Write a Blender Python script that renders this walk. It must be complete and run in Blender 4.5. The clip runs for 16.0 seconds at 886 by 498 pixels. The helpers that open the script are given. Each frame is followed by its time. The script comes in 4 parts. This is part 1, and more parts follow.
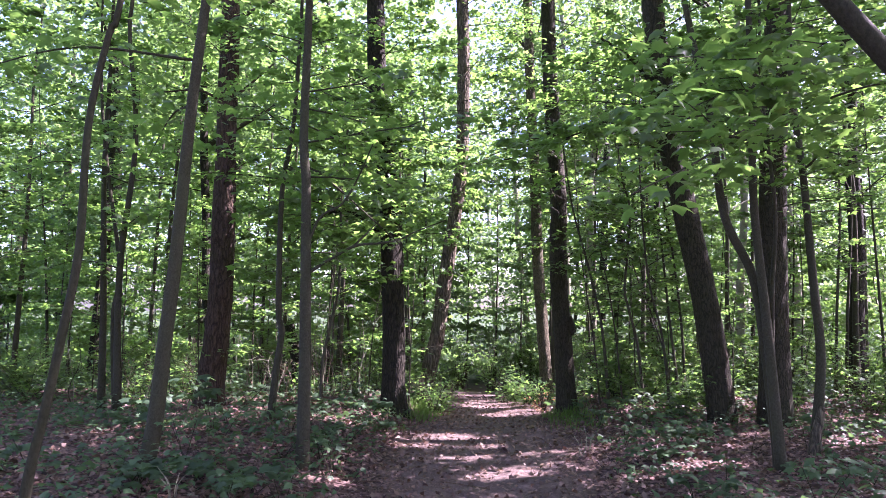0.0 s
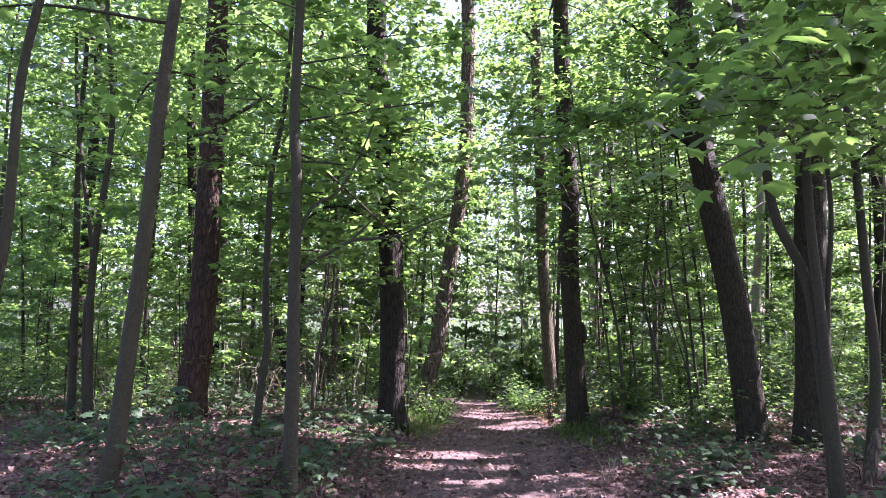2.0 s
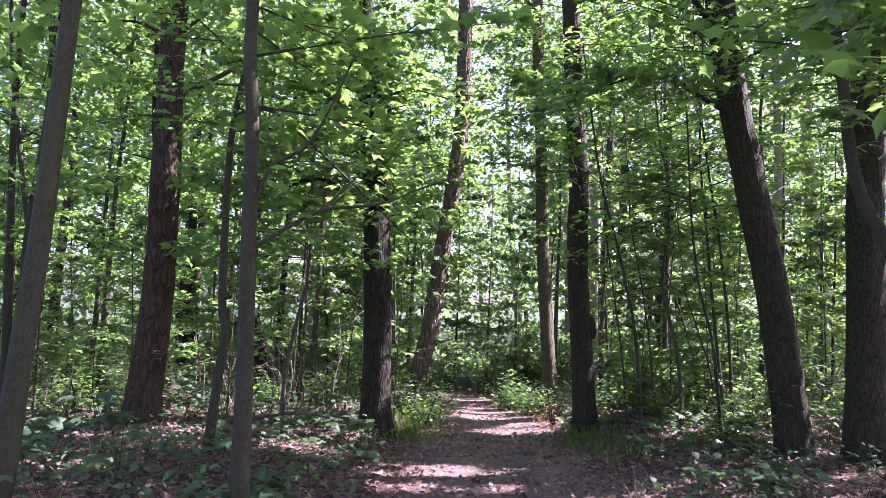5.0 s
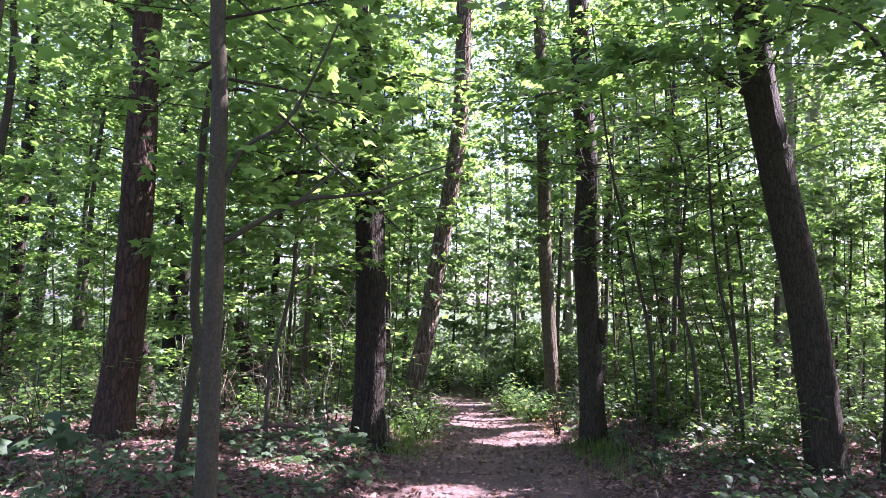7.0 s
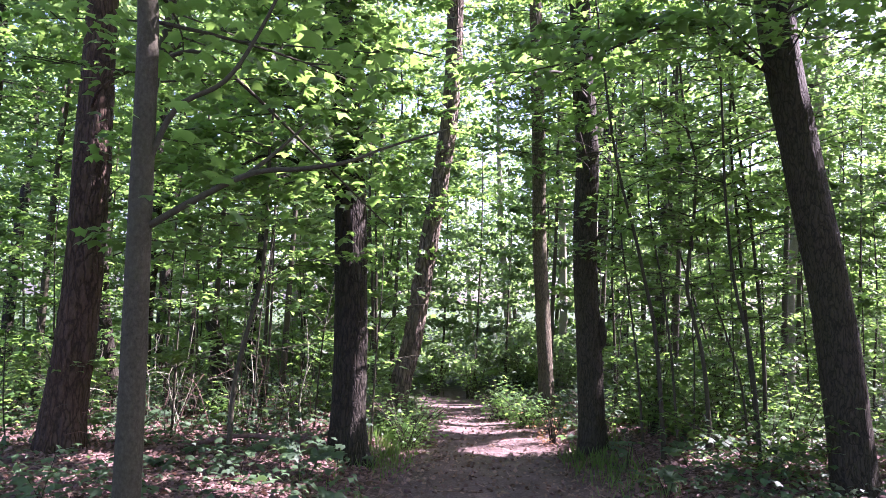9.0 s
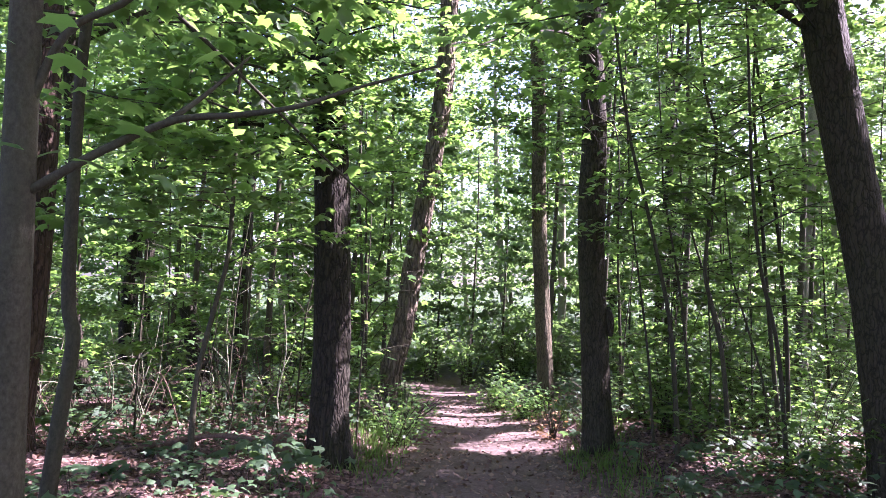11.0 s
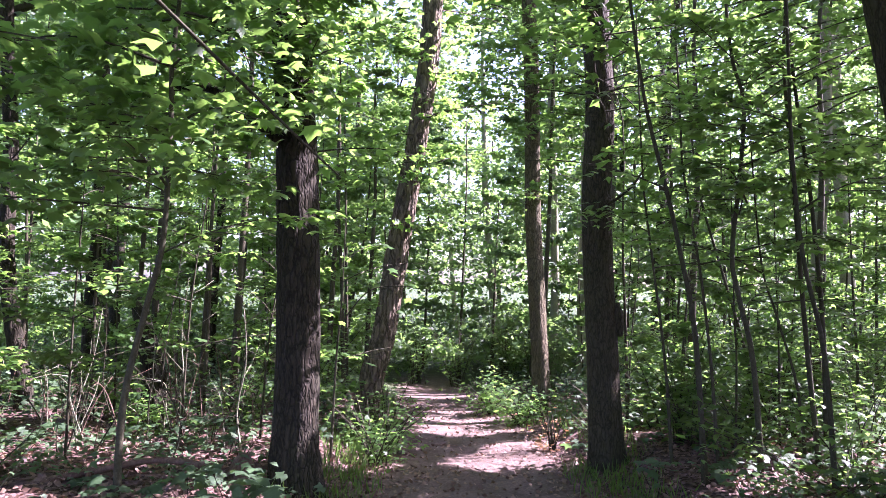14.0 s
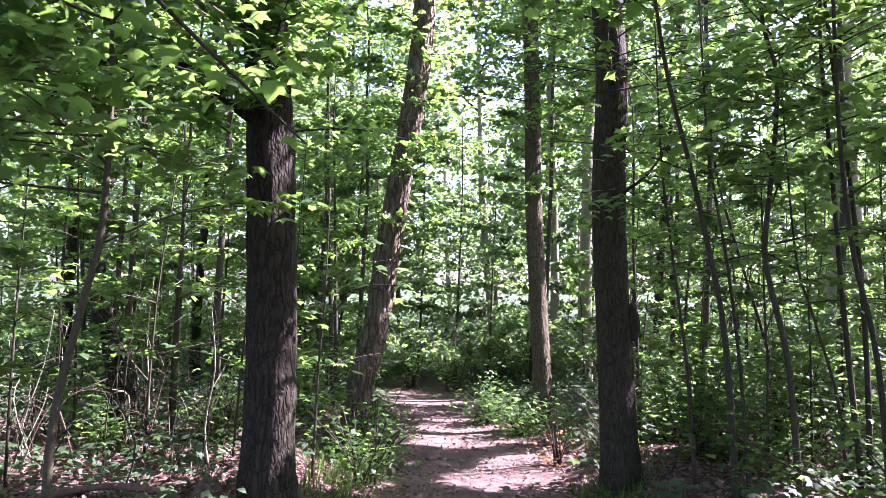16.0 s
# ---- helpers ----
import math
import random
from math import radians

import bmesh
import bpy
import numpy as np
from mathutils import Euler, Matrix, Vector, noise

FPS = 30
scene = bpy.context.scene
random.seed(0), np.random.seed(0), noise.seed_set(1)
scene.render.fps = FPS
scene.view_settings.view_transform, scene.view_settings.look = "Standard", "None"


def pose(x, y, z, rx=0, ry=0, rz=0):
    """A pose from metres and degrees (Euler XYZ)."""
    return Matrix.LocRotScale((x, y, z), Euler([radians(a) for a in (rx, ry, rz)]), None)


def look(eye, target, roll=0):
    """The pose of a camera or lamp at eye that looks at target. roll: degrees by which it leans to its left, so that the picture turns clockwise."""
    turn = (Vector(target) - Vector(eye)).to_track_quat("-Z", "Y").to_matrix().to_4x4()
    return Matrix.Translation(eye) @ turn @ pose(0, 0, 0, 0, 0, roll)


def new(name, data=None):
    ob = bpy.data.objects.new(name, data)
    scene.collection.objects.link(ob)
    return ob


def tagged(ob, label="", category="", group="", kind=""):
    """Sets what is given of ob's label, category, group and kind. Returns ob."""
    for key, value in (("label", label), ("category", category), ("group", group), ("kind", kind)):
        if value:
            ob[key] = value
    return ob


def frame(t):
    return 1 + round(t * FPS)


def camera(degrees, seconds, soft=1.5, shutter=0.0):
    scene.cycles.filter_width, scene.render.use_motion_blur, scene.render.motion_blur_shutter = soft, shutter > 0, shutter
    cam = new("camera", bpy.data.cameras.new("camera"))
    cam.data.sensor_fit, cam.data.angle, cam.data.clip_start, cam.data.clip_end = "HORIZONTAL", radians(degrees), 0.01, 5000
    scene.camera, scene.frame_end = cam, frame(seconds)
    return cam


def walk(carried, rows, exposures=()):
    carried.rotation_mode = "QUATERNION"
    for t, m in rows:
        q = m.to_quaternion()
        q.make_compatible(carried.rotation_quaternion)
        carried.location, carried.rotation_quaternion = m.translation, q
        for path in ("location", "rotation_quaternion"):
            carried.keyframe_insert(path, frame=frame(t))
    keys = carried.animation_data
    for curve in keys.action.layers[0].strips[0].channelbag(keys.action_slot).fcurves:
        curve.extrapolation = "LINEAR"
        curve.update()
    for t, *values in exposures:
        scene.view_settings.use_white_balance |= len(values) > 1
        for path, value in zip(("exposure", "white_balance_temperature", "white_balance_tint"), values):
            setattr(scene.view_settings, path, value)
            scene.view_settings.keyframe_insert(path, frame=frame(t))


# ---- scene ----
cam = camera(66.0, 16.0, soft=0.6)
EXPOSURE, SKY, SUN, KELVIN, TINT = 3.1, 0.085, 5.0, 5620, 56
PATH = [
    (0, (0.069, -0.081, 1.548), (0.062, 1.912, 1.722), 0.1),
    (0.5, (-0.016, 0.146, 1.559), (-0.025, 2.139, 1.736), 0.3),
    (1, (-0.044, 0.328, 1.547), (-0.052, 2.32, 1.728), 0.5),
    (1.5, (-0.023, 0.544, 1.58), (-0.018, 2.535, 1.765), 0.6),
    (2, (-0.052, 0.73, 1.558), (-0.045, 2.721, 1.743), 0.6),
    (2.5, (-0.143, 0.925, 1.581), (-0.131, 2.917, 1.758), 0.9),
    (3, (-0.128, 1.105, 1.553), (-0.113, 3.097, 1.73), 1.0),
    (3.5, (-0.062, 1.306, 1.559), (-0.038, 3.298, 1.74), 1.1),
    (4, (-0.066, 1.502, 1.531), (-0.036, 3.494, 1.705), 1.1),
    (6.5, (-0.119, 2.447, 1.605), (-0.072, 4.441, 1.754), 1.2),
    (7, (-0.11, 2.56, 1.592), (-0.06, 4.554, 1.749), 1.1),
    (7.5, (-0.056, 2.727, 1.616), (0.006, 4.719, 1.781), 1.2),
    (8, (-0.028, 2.857, 1.611), (0.044, 4.848, 1.778), 1.2),
    (8.5, (-0.053, 3.07, 1.613), (0.02, 5.062, 1.773), 1.4),
    (9, (-0.052, 3.255, 1.6), (0.023, 5.248, 1.751), 1.4),
    (11.5, (0.019, 4.133, 1.631), (0.119, 6.128, 1.728), 1.7),
    (12, (0.007, 4.294, 1.6), (0.118, 6.289, 1.697), 1.8),
    (12.5, (-0.036, 4.479, 1.614), (0.073, 6.473, 1.708), 1.8),
    (13, (-0.01, 4.614, 1.6), (0.098, 6.609, 1.69), 1.7),
    (13.5, (0.05, 4.77, 1.615), (0.171, 6.764, 1.707), 1.3),
    (14, (0.072, 4.914, 1.597), (0.198, 6.907, 1.692), 1.1),
    (14.5, (0.05, 5.11, 1.599), (0.171, 7.104, 1.695), 1.1),
    (15, (0.059, 5.256, 1.582), (0.179, 7.25, 1.677), 1.2),
    (15.5, (0.115, 5.424, 1.591), (0.244, 7.418, 1.688), 1.0),
    (16, (0.127, 5.592, 1.563), (0.265, 7.585, 1.665), 1.0),
]
walk(cam, [(t, look(eye, target, roll)) for t, eye, target, roll in PATH], [(0.0, EXPOSURE, KELVIN, TINT), (16.0, EXPOSURE + 0.25, KELVIN, TINT)])

# ---- world and sun ----
SUN_SIDE, SUN_UP = 76.0, 46.0          # degrees right of the way ahead, degrees above the horizon
sun_way = Vector((math.sin(radians(SUN_SIDE)) * math.cos(radians(SUN_UP)), math.cos(radians(SUN_SIDE)) * math.cos(radians(SUN_UP)), math.sin(radians(SUN_UP))))
world = bpy.data.worlds.new("sky")
scene.world = world
world.use_nodes = True
wn = world.node_tree
sky = wn.nodes.new("ShaderNodeTexSky")
sky.sky_type = "NISHITA"
sky.sun_disc = False
sky.sun_elevation = radians(SUN_UP)
sky.sun_rotation = radians(SUN_SIDE)
sky.dust_density = 2.5
bg = wn.nodes["Background"]
bg.inputs["Strength"].default_value = SKY
wn.links.new(sky.outputs[0], bg.inputs["Color"])
sun_data = bpy.data.lights.new("sun", "SUN")
sun_data.energy, sun_data.angle, sun_data.color = SUN, radians(0.5), (1.0, 0.94, 0.84)
new("sun", sun_data).matrix_world = look(tuple(sun_way * 60), (0, 0, 0))


# ---- materials ----
def material(name):
    m = bpy.data.materials.new(name)
    m.use_nodes = True
    t = m.node_tree
    return m, t, t.nodes["Principled BSDF"]


def node(t, kind, **values):
    n = t.nodes.new(kind)
    for key, value in values.items():
        n.inputs[key.replace("_", " ")].default_value = value
    return n


def ramp(t, source, *stops):
    n = t.nodes.new("ShaderNodeValToRGB")
    while len(n.color_ramp.elements) < len(stops):
        n.color_ramp.elements.new(0.5)
    for e, (at, colour) in zip(n.color_ramp.elements, stops):
        e.position, e.color = at, (*colour, 1)
    t.links.new(source, n.inputs["Fac"])
    return n.outputs["Color"]


def mixed(t, a, b, factor, how="MIX"):
    n = t.nodes.new("ShaderNodeMix")
    n.data_type, n.blend_type = "RGBA", how
    for value, socket in ((factor, n.inputs["Factor"]), (a, n.inputs["A"]), (b, n.inputs["B"])):
        if isinstance(value, bpy.types.NodeSocket):
            t.links.new(value, socket)
        else:
            socket.default_value = value
    return n.outputs["Result"]


def spot(t, scale, stretch=(1, 1, 1), detail=4.0, kind="ShaderNodeTexNoise", rough=0.6):
    co = t.nodes.new("ShaderNodeTexCoord")
    mp = t.nodes.new("ShaderNodeMapping")
    mp.inputs["Scale"].default_value = stretch
    t.links.new(co.outputs["Object"], mp.inputs["Vector"])
    n = t.nodes.new(kind)
    n.inputs["Scale"].default_value = scale
    if kind == "ShaderNodeTexNoise":
        n.inputs["Detail"].default_value, n.inputs["Roughness"].default_value = detail, rough
    t.links.new(mp.outputs[0], n.inputs["Vector"])
    return n


def relief(t, shader, height, strength, distance):
    b = node(t, "ShaderNodeBump", Strength=strength, Distance=distance)
    t.links.new(height, b.inputs["Height"])
    t.links.new(b.outputs[0], shader.inputs["Normal"])


def bark(name, dark, light, moss, grain, stretch, depth, plates=0.0):
    """Bark: furrowed grain along the stem, blotches of lighter and mossy skin; plates: how many fissured plates to the metre."""
    m, t, p = material(name)
    fine = spot(t, grain * 2.2, (1, 1, stretch), 7, rough=0.72)
    wide = spot(t, 2.3, (1, 1, 0.5), 4)
    base = ramp(t, fine.outputs["Fac"], (0.3, dark), (0.72, light))
    patch = ramp(t, wide.outputs["Fac"], (0.46, (0, 0, 0)), (0.72, (0.85, 0.85, 0.85)))
    tone = mixed(t, base, mixed(t, (*moss, 1), base, 0.35), patch)
    height = fine.outputs["Fac"]
    if plates:
        warp = spot(t, 9, (1, 1, 0.6), 3)
        cells = t.nodes.new("ShaderNodeTexVoronoi")
        cells.feature = "DISTANCE_TO_EDGE"
        cells.inputs["Scale"].default_value = plates
        co = t.nodes.new("ShaderNodeTexCoord")
        mp = t.nodes.new("ShaderNodeMapping")
        mp.inputs["Scale"].default_value = (1, 1, 0.2)
        t.links.new(co.outputs["Object"], mp.inputs["Vector"])
        bent = t.nodes.new("ShaderNodeVectorMath")
        bent.operation = "MULTIPLY_ADD"
        bent.inputs[1].default_value = (0.09, 0.09, 0.09)
        t.links.new(warp.outputs["Color"], bent.inputs[0])
        t.links.new(mp.outputs[0], bent.inputs[2])
        t.links.new(bent.outputs[0], cells.inputs["Vector"])
        crack = ramp(t, cells.outputs["Distance"], (0.0, (0.42, 0.42, 0.42)), (0.16, (1, 1, 1)))
        tone = mixed(t, tone, crack, 1.0, "MULTIPLY")
        plate = ramp(t, cells.outputs["Distance"], (0.0, (0, 0, 0)), (0.2, (0.8, 0.8, 0.8)), (0.5, (1, 1, 1)))
        height = mixed(t, plate, fine.outputs["Color"], 0.3)
    t.links.new(tone, p.inputs["Base Color"])
    p.inputs["Roughness"].default_value = 0.92
    p.inputs["Specular IOR Level"].default_value = 0.2
    relief(t, p, height, 0.9, depth)
    return m


def leaf(name, dull, fresh, glow, gloss=0.38, share=0.54):
    """Thin leaf: reflects green, lets yellow-green light through, each leaf a little different."""
    m, t, p = material(name)
    geo = t.nodes.new("ShaderNodeNewGeometry")
    tone = ramp(t, geo.outputs["Random Per Island"], (0.0, dull), (0.7, fresh), (1.0, tuple(1.25 * c for c in fresh)))
    vein = spot(t, 60, (1, 1, 1), 2)
    tone = mixed(t, tone, ramp(t, vein.outputs["Fac"], (0.3, (0.75, 0.75, 0.7)), (0.7, (1.1, 1.1, 1.0))), 1.0, "MULTIPLY")
    t.links.new(tone, p.inputs["Base Color"])
    p.inputs["Roughness"].default_value = gloss
    p.inputs["Specular IOR Level"].default_value = 0.42
    through_light = t.nodes.new("ShaderNodeBsdfTranslucent")
    shine = ramp(t, geo.outputs["Random Per Island"], (0.0, tuple(0.7 * c for c in glow)), (1.0, glow))
    t.links.new(shine, through_light.inputs["Color"])
    mix = node(t, "ShaderNodeMixShader", Fac=share)
    t.links.new(p.outputs[0], mix.inputs[1])
    t.links.new(through_light.outputs[0], mix.inputs[2])
    t.links.new(mix.outputs[0], t.nodes["Material Output"].inputs["Surface"])
    return m


oak_bark = bark("oak bark", (0.012, 0.0105, 0.006), (0.05, 0.043, 0.026), (0.03, 0.035, 0.014), 24, 0.2, 0.016, 26)
pine_bark = bark("pine bark", (0.022, 0.0145, 0.0087), (0.095, 0.0623, 0.0364), (0.06, 0.0478, 0.0285), 22, 0.3, 0.02, 20)
mossy_bark = bark("dark mossy bark", (0.026, 0.0228, 0.0127), (0.066, 0.0571, 0.0325), (0.046, 0.0478, 0.0206), 26, 0.3, 0.01, 34)
ridged_bark = bark("pale ridged bark", (0.04, 0.0322, 0.0206), (0.22, 0.1818, 0.1188), (0.13, 0.1143, 0.0673), 22, 0.16, 0.035, 17)
tan_bark = bark("tan lichen-grey bark", (0.045, 0.0384, 0.0214), (0.165, 0.1402, 0.0792), (0.1, 0.1039, 0.0523), 26, 0.25, 0.015, 34)
smooth_bark = bark("smooth grey-brown bark", (0.026, 0.024, 0.0136), (0.078, 0.0715, 0.0422), (0.05, 0.0582, 0.0253), 34, 0.7, 0.004)
dark_bark = bark("dark thin bark", (0.022, 0.0197, 0.0111), (0.062, 0.0571, 0.0333), (0.042, 0.0499, 0.0206), 30, 0.5, 0.005)
pale_bark = bark("pale bark", (0.14, 0.135, 0.0871), (0.3, 0.2961, 0.198), (0.14, 0.1558, 0.0792), 20, 0.5, 0.006)
dead_wood = bark("dead wood", (0.06, 0.036, 0.026), (0.19, 0.12, 0.085), (0.09, 0.075, 0.05), 24, 0.3, 0.01)
maple_leaf = leaf("maple leaf", (0.03, 0.064, 0.021), (0.051, 0.119, 0.031), (0.232, 0.425, 0.07), 0.45)
canopy_leaf = leaf("canopy leaf", (0.034, 0.066, 0.027), (0.055, 0.113, 0.04), (0.21, 0.36, 0.088), 0.5)
herb_leaf = leaf("herb leaf", (0.025, 0.055, 0.024), (0.05, 0.10, 0.042), (0.14, 0.26, 0.07), 0.62, 0.35)
fern_leaf = leaf("withered fern", (0.20, 0.10, 0.04), (0.30, 0.17, 0.08), (0.35, 0.18, 0.07), 0.7, 0.35)
litter_leaf = leaf("fallen leaf", (0.07, 0.035, 0.03), (0.19, 0.122, 0.09), (0.21, 0.11, 0.062), 0.6, 0.15)

# ---- layout of the ground ----
def ease(v):
    v = min(1.0, max(0.0, v))
    return v * v * (3 - 2 * v)


def way_x(y):
    """The middle of the trodden path."""
    return 0.07 * y + 0.02 - 0.9 * ease((y - 17) / 9)


def ground_z(x, y):
    """Level, then falling gently ahead; low banks either side of the path."""
    fall = -0.085 * (math.log1p(math.exp(min(1.6 * (y - 8.6), 60))) / 1.6) if y < 24 else -0.085 * 15.4
    off = x - way_x(y)
    rise = 0.12 + 0.22 * ease((y - 8) / 5)
    bank = rise * ease((abs(off) - 0.9) / 1.1)
    if off < 0:
        bank += 0.16 * ease((-off - 1.0) / 1.4) * ease((11 - y) / 4)
    swell = 0.06 * noise.noise(Vector((x * 0.5, y * 0.5, 0))) + 0.02 * noise.noise(Vector((x * 2.1, y * 2.1, 3)))
    hollow = -0.03 * ease(1 - abs(off) / 0.9)
    return fall + bank + swell * ease((abs(off) - 0.4) / 1.5) + hollow + 0.012 * noise.noise(Vector((x * 3.0, y * 3.0, 7)))


# ---- mesh helpers ----
rng = np.random.default_rng(7)


def mesh_of(name, verts, faces, mat, smooth=False):
    """A mesh from arrays; faces all with the same number of corners, or a list."""
    me = bpy.data.meshes.new(name)
    if isinstance(faces, np.ndarray):
        n, k = faces.shape
        me.vertices.add(len(verts))
        me.vertices.foreach_set("co", np.asarray(verts, dtype=np.float32).ravel())
        me.loops.add(n * k)
        me.loops.foreach_set("vertex_index", faces.astype(np.int32).ravel())
        me.polygons.add(n)
        me.polygons.foreach_set("loop_start", np.arange(0, n * k, k, dtype=np.int32))
        me.update(calc_edges=True)
    else:
        me.from_pydata(verts, [], faces)
    me.materials.append(mat)
    if smooth:
        me.polygons.foreach_set("use_smooth", [True] * len(me.polygons))
    return me


def part(name, me, parent, label="", kind=""):
    ob = new(name, me)
    ob.parent = parent
    return tagged(ob, label, kind=kind)


def thing(name, x, y, label, category, group="", z=None):
    ob = new(name)
    ob.location = (x, y, ground_z(x, y) if z is None else z)
    return tagged(ob, label, category, group)


def tube(line, radii, sides=8, furrow=0.0, ribs=9, seed=0.0, flare=0.0):
    """Rings along a line of points, closed at both ends; furrow: depth of the ridges in the bark; flare: root spread at the foot."""
    line = [Vector(p) for p in line]
    verts, faces = [], []
    for i, (p, r) in enumerate(zip(line, radii)):
        ahead = (line[min(i + 1, len(line) - 1)] - line[max(i - 1, 0)]).normalized()
        side = ahead.cross(Vector((0.02, 1, 0.03))).normalized()
        up = side.cross(ahead)
        for j in range(sides):
            a = 2 * math.pi * j / sides
            k = r
            if furrow:
                q = Vector((math.cos(a) * ribs * 0.35 + seed, math.sin(a) * ribs * 0.35, p.z * 5.0 + seed))
                ridge = abs(noise.noise(q)) * 2 - 0.35
                k += furrow * ridge + 0.10 * r * noise.noise(Vector((math.cos(a) + seed, math.sin(a), p.z * 0.9)))
            if flare:
                k += flare * r * math.exp(-max(0.0, p.z - line[0].z) / 0.28) * (0.7 + 0.5 * math.cos(a * 5 + seed * 3))
            verts.append(p + side * (math.cos(a) * k) + up * (math.sin(a) * k))
    n = len(line)
    for i in range(n - 1):
        for j in range(sides):
            a, b = i * sides + j, i * sides + (j + 1) % sides
            faces.append((a, b, b + sides, a + sides))
    faces.append(tuple(range(sides))[::-1])
    faces.append(tuple(range((n - 1) * sides, n * sides)))
    return verts, faces


def smooth_line(points, steps):
    """A rounded line through the points (Catmull-Rom), with steps pieces between two of them."""
    pts = [Vector(p) for p in points]
    pts = [2 * pts[0] - pts[1], *pts, 2 * pts[-1] - pts[-2]]
    out = []
    for i in range(1, len(pts) - 2):
        a, b, c, d = pts[i - 1:i + 3]
        for s in range(steps):
            u = s / steps
            out.append(0.5 * (2 * b + (c - a) * u + (2 * a - 5 * b + 4 * c - d) * u * u + (3 * b - a - 3 * c + d) * u ** 3))
    out.append(pts[-2])
    return out


def joined(pieces):
    verts, faces = [], []
    for v, f in pieces:
        n = len(verts)
        verts += v
        faces += [tuple(i + n for i in one) for one in f]
    return verts, faces


# Leaf outlines, stalk at the origin and tip at y = 1: a lobed maple leaf, a plainer one, and a folded blade.
LOBED = np.array([(0, 0.34, 0.05), (0, 0.03, 0), (0.40, 0.04, -0.08), (0.35, 0.29, -0.03), (0.58, 0.58, -0.13), (0.27, 0.62, 0), (0, 1.02, -0.1),
                  (-0.27, 0.62, 0), (-0.58, 0.58, -0.13), (-0.35, 0.29, -0.03), (-0.40, 0.04, -0.08)])
LOBED_FACES = np.array([(0, i, i % 10 + 1) for i in range(1, 11)])
PLAIN = np.array([(0, 0, 0), (0.48, 0.3, -0.1), (0.22, 0.52, 0.02), (0, 1, -0.08), (-0.22, 0.52, 0.02), (-0.48, 0.3, -0.1)])
PLAIN_FACES = np.array([(0, 1, 2), (0, 2, 3), (0, 3, 4), (0, 4, 5)])
BLADE = np.array([(0, 0, 0), (0.36, 0.45, -0.06), (0, 1, 0), (-0.36, 0.45, -0.06)])
BLADE_FACES = np.array([(0, 1, 2), (0, 2, 3)])
GRASS = np.array([(0, 0, 0), (0.022, 0.5, 0.03), (0, 1, 0.16), (-0.022, 0.5, 0.03)])
SHAPES = {"grass": (GRASS, BLADE_FACES), "lobed": (LOBED, LOBED_FACES), "plain": (PLAIN, PLAIN_FACES), "blade": (BLADE, BLADE_FACES)}

# Gaps in the canopy through which the sun reaches the ground or a trunk: (place lit, radius).
PATH_GAPS = [((0.05, 11.2, 1.6), 0.45), ((1.38, 12.55, -0.3), 0.6), ((1.05, 12.3, -0.3), 0.35), ((1.9, 13.4, -0.2), 0.5), ((0.6, 14.6, -0.5), 0.25), ((0.8, 21.0, -0.9), 0.9), ((0.1, 8.7, -0.05), 0.3), ((0.7, 6.6, 0.0), 0.32), ((0.3, 7.4, 0.0), 0.25),
             ((-0.36, 8.1, 0.0), 0.35), ((1.9, 16.5, 0.0), 0.7), ((1.0, 17.5, -0.8), 0.4)]
CROWN_GAPS = [((0.42, 13.3, 5.5), 1.0), ((-4.3, 13.4, 1.5), 0.5), ((-1.5, 9.6, 2.4), 0.6), ((1.4, 9.5, 4.2), 0.8), ((-0.6, 7.6, 3.0), 0.5),
              ((0.0, 13.2, 1.5), 0.35), ((0.15, 13.2, 2.7), 0.35), ((0.3, 13.2, 4.0), 0.5), ((2.35, 15.9, 1.2), 0.4), ((2.3, 15.9, 3.0), 0.5), ((-3.8, 12.0, 1.4), 0.8),
              ((5.5, 12.5, 1.2), 0.8), ((-5.5, 13.0, 1.5), 0.7), ((-6.5, 10.5, 1.5), 0.7), ((-4.6, 9.6, 1.2), 0.5),
              ((-2.2, 11.0, 1.2), 0.7), ((-3.5, 10.8, 1.2), 0.6), ((-0.4, 11.0, 1.0), 0.4), ((-1.3, 12.0, 1.5), 0.7), ((-2.8, 12.5, 2.2), 0.8), ((-1.0, 13.0, 2.5), 0.8), ((0.8, 24.0, 2.5), 2.8), ((2.6, 22.5, 2.0), 2.0), ((-1.0, 23.5, 3.0), 1.3)]
